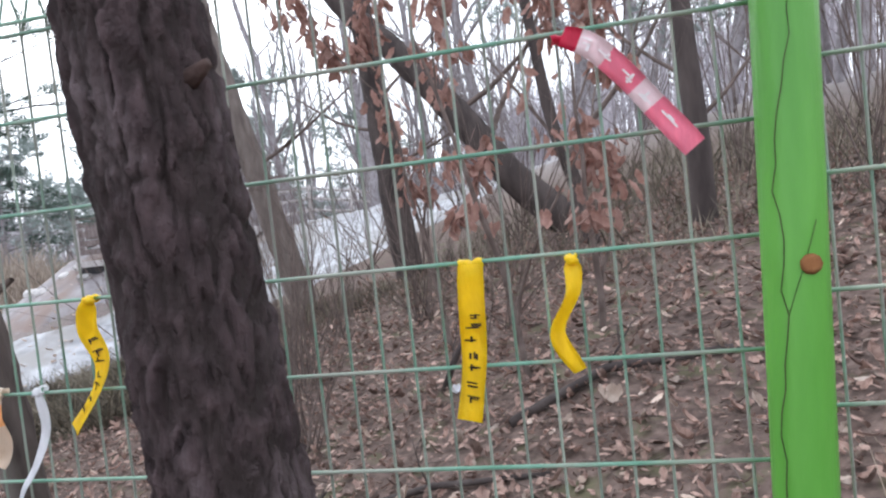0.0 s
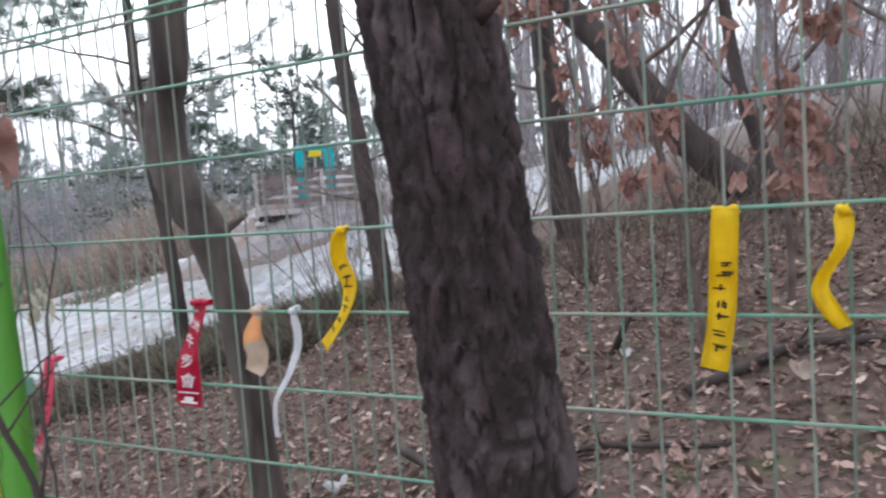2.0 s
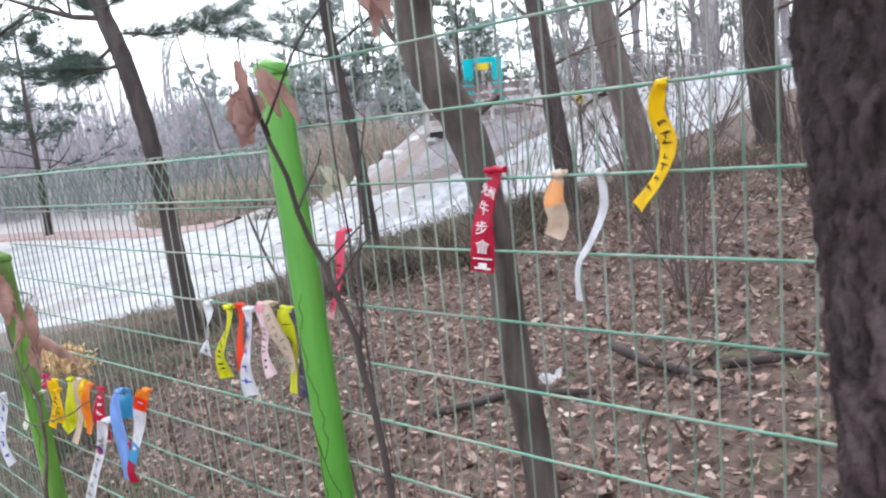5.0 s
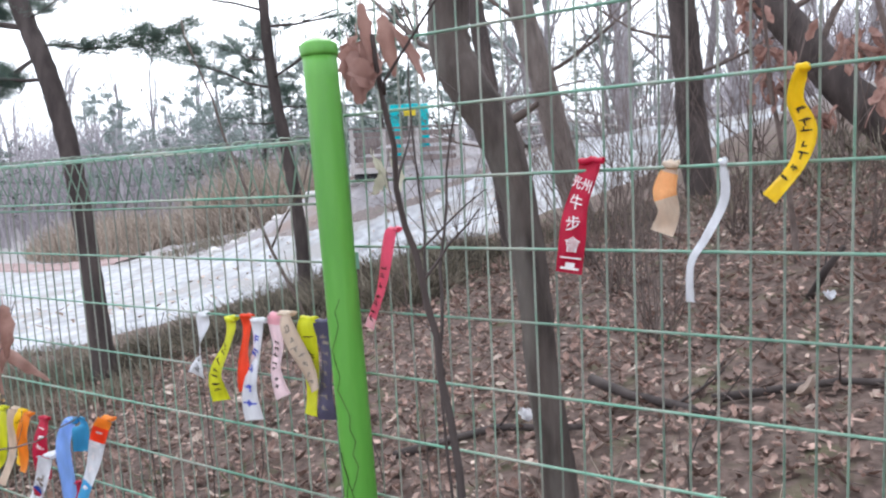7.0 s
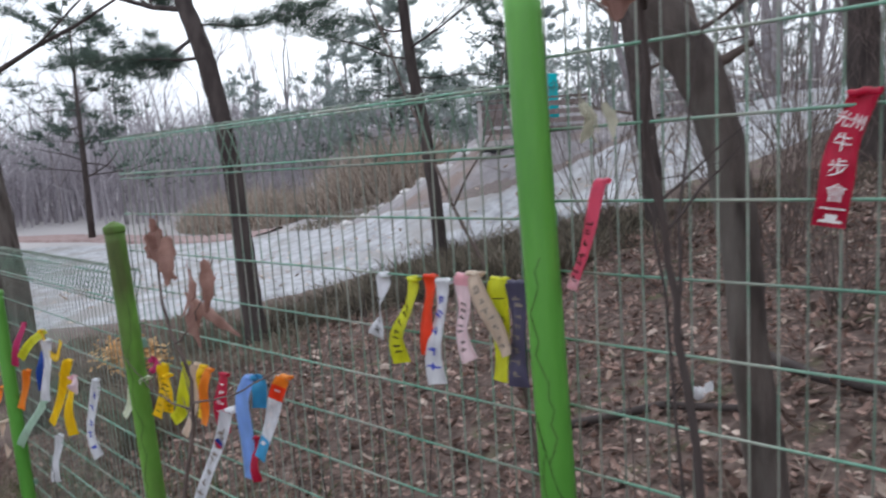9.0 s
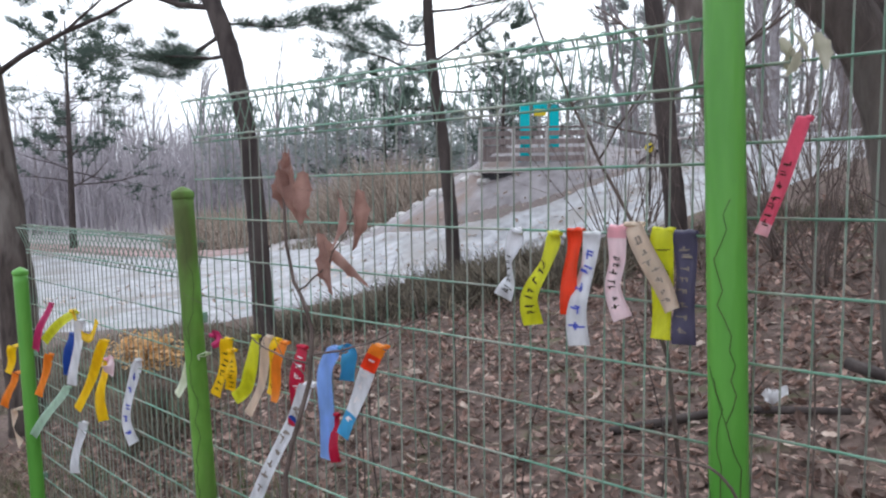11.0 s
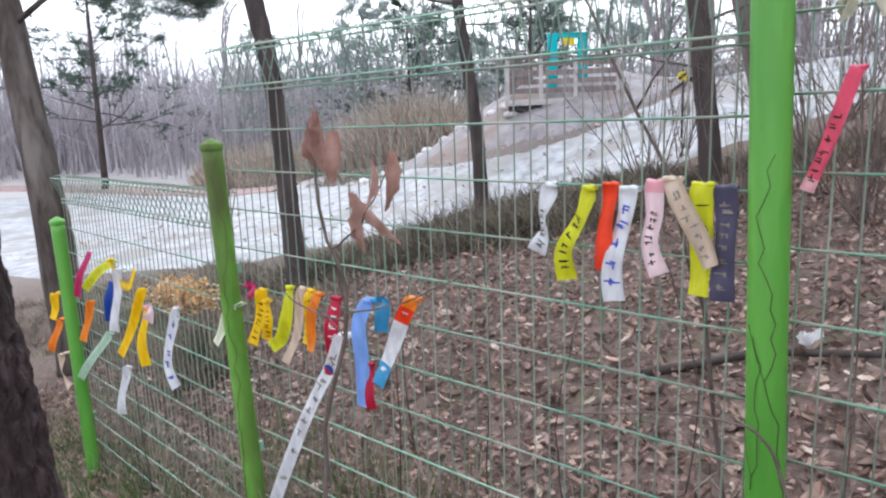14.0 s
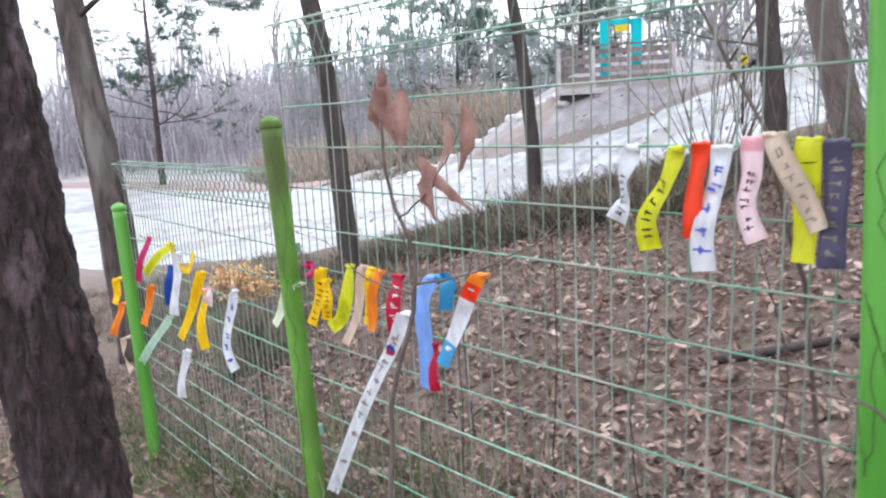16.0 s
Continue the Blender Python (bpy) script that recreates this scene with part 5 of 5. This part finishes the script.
# ---------------------------------------------------------------- saplings with hanging dead leaves
def sapling(stems, leaves, label, seed, mat=TWIG, leaf_mat=OAK_LEAF, size=0.085):
    """stems: (points, base radius); leaves: (place, how many)."""
    rng = random.Random(seed)
    t = thing("sapling", label, "sapling")
    for pts, r in stems:
        P = [Vector(p) for p in pts]
        fine = []
        for i in range(len(P) - 1):
            for k in range(5):
                u = k / 5
                p0, p1, p2, p3 = P[max(i - 1, 0)], P[i], P[i + 1], P[min(i + 2, len(P) - 1)]
                fine.append(0.5 * (2 * p1 + (p2 - p0) * u + (2 * p0 - 5 * p1 + 4 * p2 - p3) * u * u + (3 * p1 - p0 - 3 * p2 + p3) * u ** 3) + Vector((rng.gauss(0, 0.003), rng.gauss(0, 0.003), 0)))
        fine.append(P[-1])
        s = Soup().tube(fine, [r * (1 - 0.7 * i / len(fine)) for i in range(len(fine))], 6)
        for _ in range(3):
            i = rng.randrange(len(fine) // 3, len(fine))
            grow(s, fine[i], (rng.uniform(-1, 1), rng.uniform(-0.4, 0.4), rng.uniform(0, 1)), 0.16, r * 0.3, 0, rng, sides=4)
        s.put("stem", mat, t)
    for place, count in leaves:
        for _ in range(count):
            s = Soup()
            o = Vector(place) + Vector((rng.gauss(0, 0.025), rng.gauss(0, 0.02), rng.gauss(0, 0.02)))
            along = Vector((rng.gauss(0, 0.45), rng.gauss(0, 0.35), -1))
            s.oak_leaf(o, along, (rng.gauss(0, 1), rng.gauss(0, 1), 0), size * rng.uniform(0.85, 1.5), size * rng.uniform(0.42, 0.75), rng.choice((-1, 1)) * rng.uniform(0.8, 2.2), rng.uniform(-0.5, 0.5))
            s.tube([Vector(o) + Vector((0, 0, 0.018)), o], [0.0009, 0.0012], 4)
            s.put("leaf", leaf_mat, t)
    return t


sapling([([(0.47, -0.20, 0.0), (0.44, -0.23, 0.6), (0.40, -0.24, 1.10), (0.40, -0.33, 1.38), (0.44, -0.45, 1.66)], 0.0105),
         ([(0.40, -0.24, 1.10), (0.39, -0.2, 1.35), (0.42, -0.17, 1.6)], 0.004),
         ([(0.43, -0.42, 1.58), (0.55, -0.44, 1.70), (0.78, -0.45, 1.86)], 0.0028),
         ([(0.36, -0.18, 0.0), (0.375, -0.19, 0.8), (0.33, -0.17, 1.35), (0.30, -0.15, 1.75)], 0.004)],
        [((0.43, -0.45, 1.665), 4), ((0.46, -0.44, 1.68), 2), ((0.72, -0.45, 1.79), 3), ((0.40, -0.43, 1.645), 2)],
        "young oak sapling with curled brown leaves by a post", 51, mat=DARK_BARK, size=0.075)
sapling([([(0.16, 0.06, 0.0), (0.18, 0.03, 0.8), (0.155, -0.03, 1.47)], 0.003)], [((0.15, -0.035, 1.49), 5)],
        "thin twig with bleached pale leaves by a post", 52, leaf_mat=PALE_LEAF, size=0.056)
sapling([([(-0.97, -0.40, -0.35), (-0.95, -0.42, 0.385), (-0.81, -0.42, 0.825), (-0.86, -0.435, 1.04), (-0.88, -0.44, 1.26)], 0.008),
         ([(-0.81, -0.42, 0.825), (-0.62, -0.42, 0.88), (-0.42, -0.40, 0.98)], 0.003),
         ([(-0.82, -0.42, 0.80), (-0.98, -0.43, 0.82), (-1.12, -0.44, 0.90)], 0.003),
         ([(-0.84, -0.43, 0.98), (-0.70, -0.44, 1.08), (-0.60, -0.44, 1.22)], 0.0025)],
        [((-0.87, -0.44, 1.29), 4), ((-0.83, -0.44, 1.27), 2), ((-0.61, -0.44, 1.21), 2), ((-0.76, -0.44, 1.12), 3)],
        "young oak sapling with a few large brown leaves", 53, size=0.105)
sapling([([(-0.08, 0.22, -0.05), (-0.15, 0.14, 0.7), (-0.24, 0.08, 1.13), (-0.44, 0.10, 1.5), (-0.66, 0.14, 1.95)], 0.007),
         ([(-0.32, 0.09, 1.28), (-0.2, 0.12, 1.5), (-0.14, 0.14, 1.8)], 0.003)], [], "bare thin sapling behind the fence", 54)
sapling([([(0.16, -0.12, 0.38), (0.10, -0.15, 0.60), (0.05, -0.2, 0.69), (-0.10, -0.26, 0.70), (-0.30, -0.31, 0.66)], 0.004)], [], "thin bent twig hooked before a post", 55)
for i, (x, y, h) in enumerate(((-1.35, 0.25, 0.9), (-1.05, 0.4, 1.1), (-0.62, 0.3, 0.8), (-0.35, 0.5, 0.9), (-2.4, -0.25, 0.9), (-2.9, 0.3, 0.8), (0.75, 0.5, 0.8), (-0.35, -0.25, 0.55), (-1.6, 0.6, 1.2))):
    z = ground_z(x, y) - 0.05
    rr = random.Random(90 + i)
    sapling([([(x, y, z), (x + rr.gauss(0, 0.05), y, z + h * 0.5), (x + rr.gauss(0, 0.09), y + rr.gauss(0, 0.05), z + h)], 0.0035)], [], "bare thin seedling stem by the fence", 100 + i, mat=DARK_BARK)


def leafy_oak(x, y, h, leaves, label, seed, z0=0.62):
    rng = random.Random(seed)
    t = thing("young_oak", label, "tree")
    s, tips = Soup(), []
    grow(s, gz(x, y, -0.05), (-0.1, 0, 1), h, 0.022, 3, rng, 0.12, 0.75, tips, 6, 6, (3, 4), 0.5)
    s.put("trunk", TWIG, t)
    c = Soup()
    for _ in range(leaves):
        q, d = rng.choice(tips)
        if q.z < ground_z(x, y) + h * z0 * 0.7:
            continue
        c.leaf(q + Vector((rng.gauss(0, 0.04), rng.gauss(0, 0.04), 0)), (rng.gauss(0, 0.5), rng.gauss(0, 0.5), -1), (rng.gauss(0, 1), rng.gauss(0, 1), 0.2), rng.uniform(0.08, 0.13), rng.uniform(0.04, 0.065), rng.uniform(-0.6, 0.8), rng)
    ob = c.put("crown", OAK_LEAF, t)
    return t


leafy_oak(0.75, 3.5, 1.75, 380, "young oak with withered reddish brown leaves on the slope", 61)
leafy_oak(1.75, 3.0, 1.55, 330, "young oak with withered reddish brown leaves on the slope", 62)
leafy_oak(1.35, 2.6, 1.9, 240, "young oak with withered reddish brown leaves on the slope", 63)


# ---------------------------------------------------------------- fallen wood, scraps, stones, rail, sign
def fallen(name, pts, r, label, seed, mat=DARK_BARK):
    rng = random.Random(seed)
    P = [Vector((x, y, ground_z(x, y) + up)) for x, y, up in pts]
    s = Soup().tube(P, [r * (1 - 0.4 * i / (len(P) - 1)) for i in range(len(P))], 9, 0.12, rng)
    grow(s, P[len(P) // 2], (rng.uniform(-1, 1), rng.uniform(-1, 1), 0.5), 0.25, r * 0.35, 1, rng, sides=4)
    tagged(s.put(name, mat), label, "fallen branch", "fallen wood in the litter")


fallen("fallen_branch", [(-0.02, 1.80, 0.10), (0.2, 1.68, 0.045), (0.42, 1.58, 0.03), (0.62, 1.50, 0.0)], 0.026, "dark rotten fallen branch in the leaf litter", 1)
fallen("fallen_branch", [(0.55, 1.62, 0.03), (1.0, 1.72, 0.03), (1.5, 1.62, 0.0)], 0.018, "dark fallen branch half buried in leaves", 2)
fallen("broken_stick", [(0.85, 2.75, 0.0), (0.92, 2.72, 0.14), (1.0, 2.66, 0.26)], 0.022, "short broken stick leaning out of the litter", 3)
fallen("fallen_branch", [(1.3, 2.1, 0.02), (1.75, 2.3, 0.03), (2.3, 2.2, 0.03)], 0.028, "dark fallen branch half buried in leaves", 4)
fallen("fallen_branch", [(-0.9, 1.4, 0.02), (-0.4, 1.55, 0.03), (0.05, 1.45, 0.04)], 0.022, "dark fallen branch half buried in leaves", 5)


def scrap(x, y, size, seed, mat, label):
    rng = random.Random(seed)
    s = Soup()
    z = ground_z(x, y) + 0.02
    for _ in range(3):
        a = rng.uniform(0, 6.28)
        s.leaf((x, y, z), (math.cos(a), math.sin(a), 0.5), (-math.sin(a), math.cos(a), 0.3), size, size * 0.7, 0.6, rng)
    tagged(s.put("litter_scrap", mat), label, "scrap")


scrap(-0.26, 1.60, 0.09, 1, S_WHITE, "crumpled white scrap lying in the leaves")
scrap(0.86, 1.62, 0.10, 2, PALE_LITTER, "curled pale leaf lying in the litter")
scrap(0.95, 2.62, 0.05, 3, S_WHITE, "small white scrap by a broken stick")
scrap(1.75, 2.0, 0.09, 4, PALE_LITTER, "curled pale leaf lying in the litter")


def stone(x, y, size, seed):
    rng = random.Random(seed)
    bm = bmesh.new()
    bmesh.ops.create_icosphere(bm, subdivisions=2, radius=size)
    for q in bm.verts:
        q.co *= 1 + 0.25 * noise.noise(q.co * (1.6 / size) + Vector((seed, 0, 0)))
        q.co.z *= 0.6
    me = bpy.data.meshes.new("stone")
    bm.to_mesh(me)
    bm.free()
    me.materials.append(STONE)
    ob = new("stone", me)
    ob.location = (x, y, ground_z(x, y) + size * 0.25)
    ob.rotation_euler = (0, 0, rng.uniform(0, 6))
    tagged(ob, "pale rounded edging stone beside the track", "stone", "edging stones along the track")


for i in range(18):
    stone(-16.5 + i * 0.42, 13.3 - 0.05 * i + 0.25 * math.sin(i * 1.7), 0.16 + 0.07 * ((i * 7) % 5) / 5, i)


def rail_fence():
    t = thing("rail_fence", "pale grey post and rail fence climbing beside the track", "fence")
    P = [gz(-5.9 + 0.55 * i, 14.2 + 1.6 * i) for i in range(7)]
    for x, y, z in P:
        Soup().tube([(x, y, z - 0.1), (x, y, z + 1.0)], [0.055, 0.05], 10).put("post", DECK_PALE, t)
    for a, b in zip(P, P[1:]):
        for h in (0.35, 0.65, 0.92):
            Soup().tube([(a[0], a[1], a[2] + h), (b[0], b[1], b[2] + h)], [0.035, 0.035], 8).put("rail", DECK_PALE, t)


rail_fence()


def round_sign():
    x, y = -4.5, 10.6
    t = thing("round_sign", "small round yellow and black sign on a thin pole", "sign", at=(x, y, ground_z(x, y)))
    Soup().tube([(0, 0, -0.1), (0, 0, 1.22)], [0.022, 0.022], 8).put("pole", DARK_STEEL, t)
    d = lathe("disc", [(0.08, 0), (0.084, 0.008), (0.08, 0.016)], YELLOW_SIGN, t, 24)
    d.matrix_basis = pose(0, -0.03, 1.10, 90, 0, 20)
    s = Soup().box((-0.075, -0.016, 0.017), (0.075, 0.024, 0.02))
    b = s.put("stripe", DARK_STEEL, t, "black stripe", smooth=False)
    b.matrix_basis = pose(0, -0.03, 1.10, 90, 0, 20) @ pose(0, 0, 0, 0, 0, 35)


round_sign()
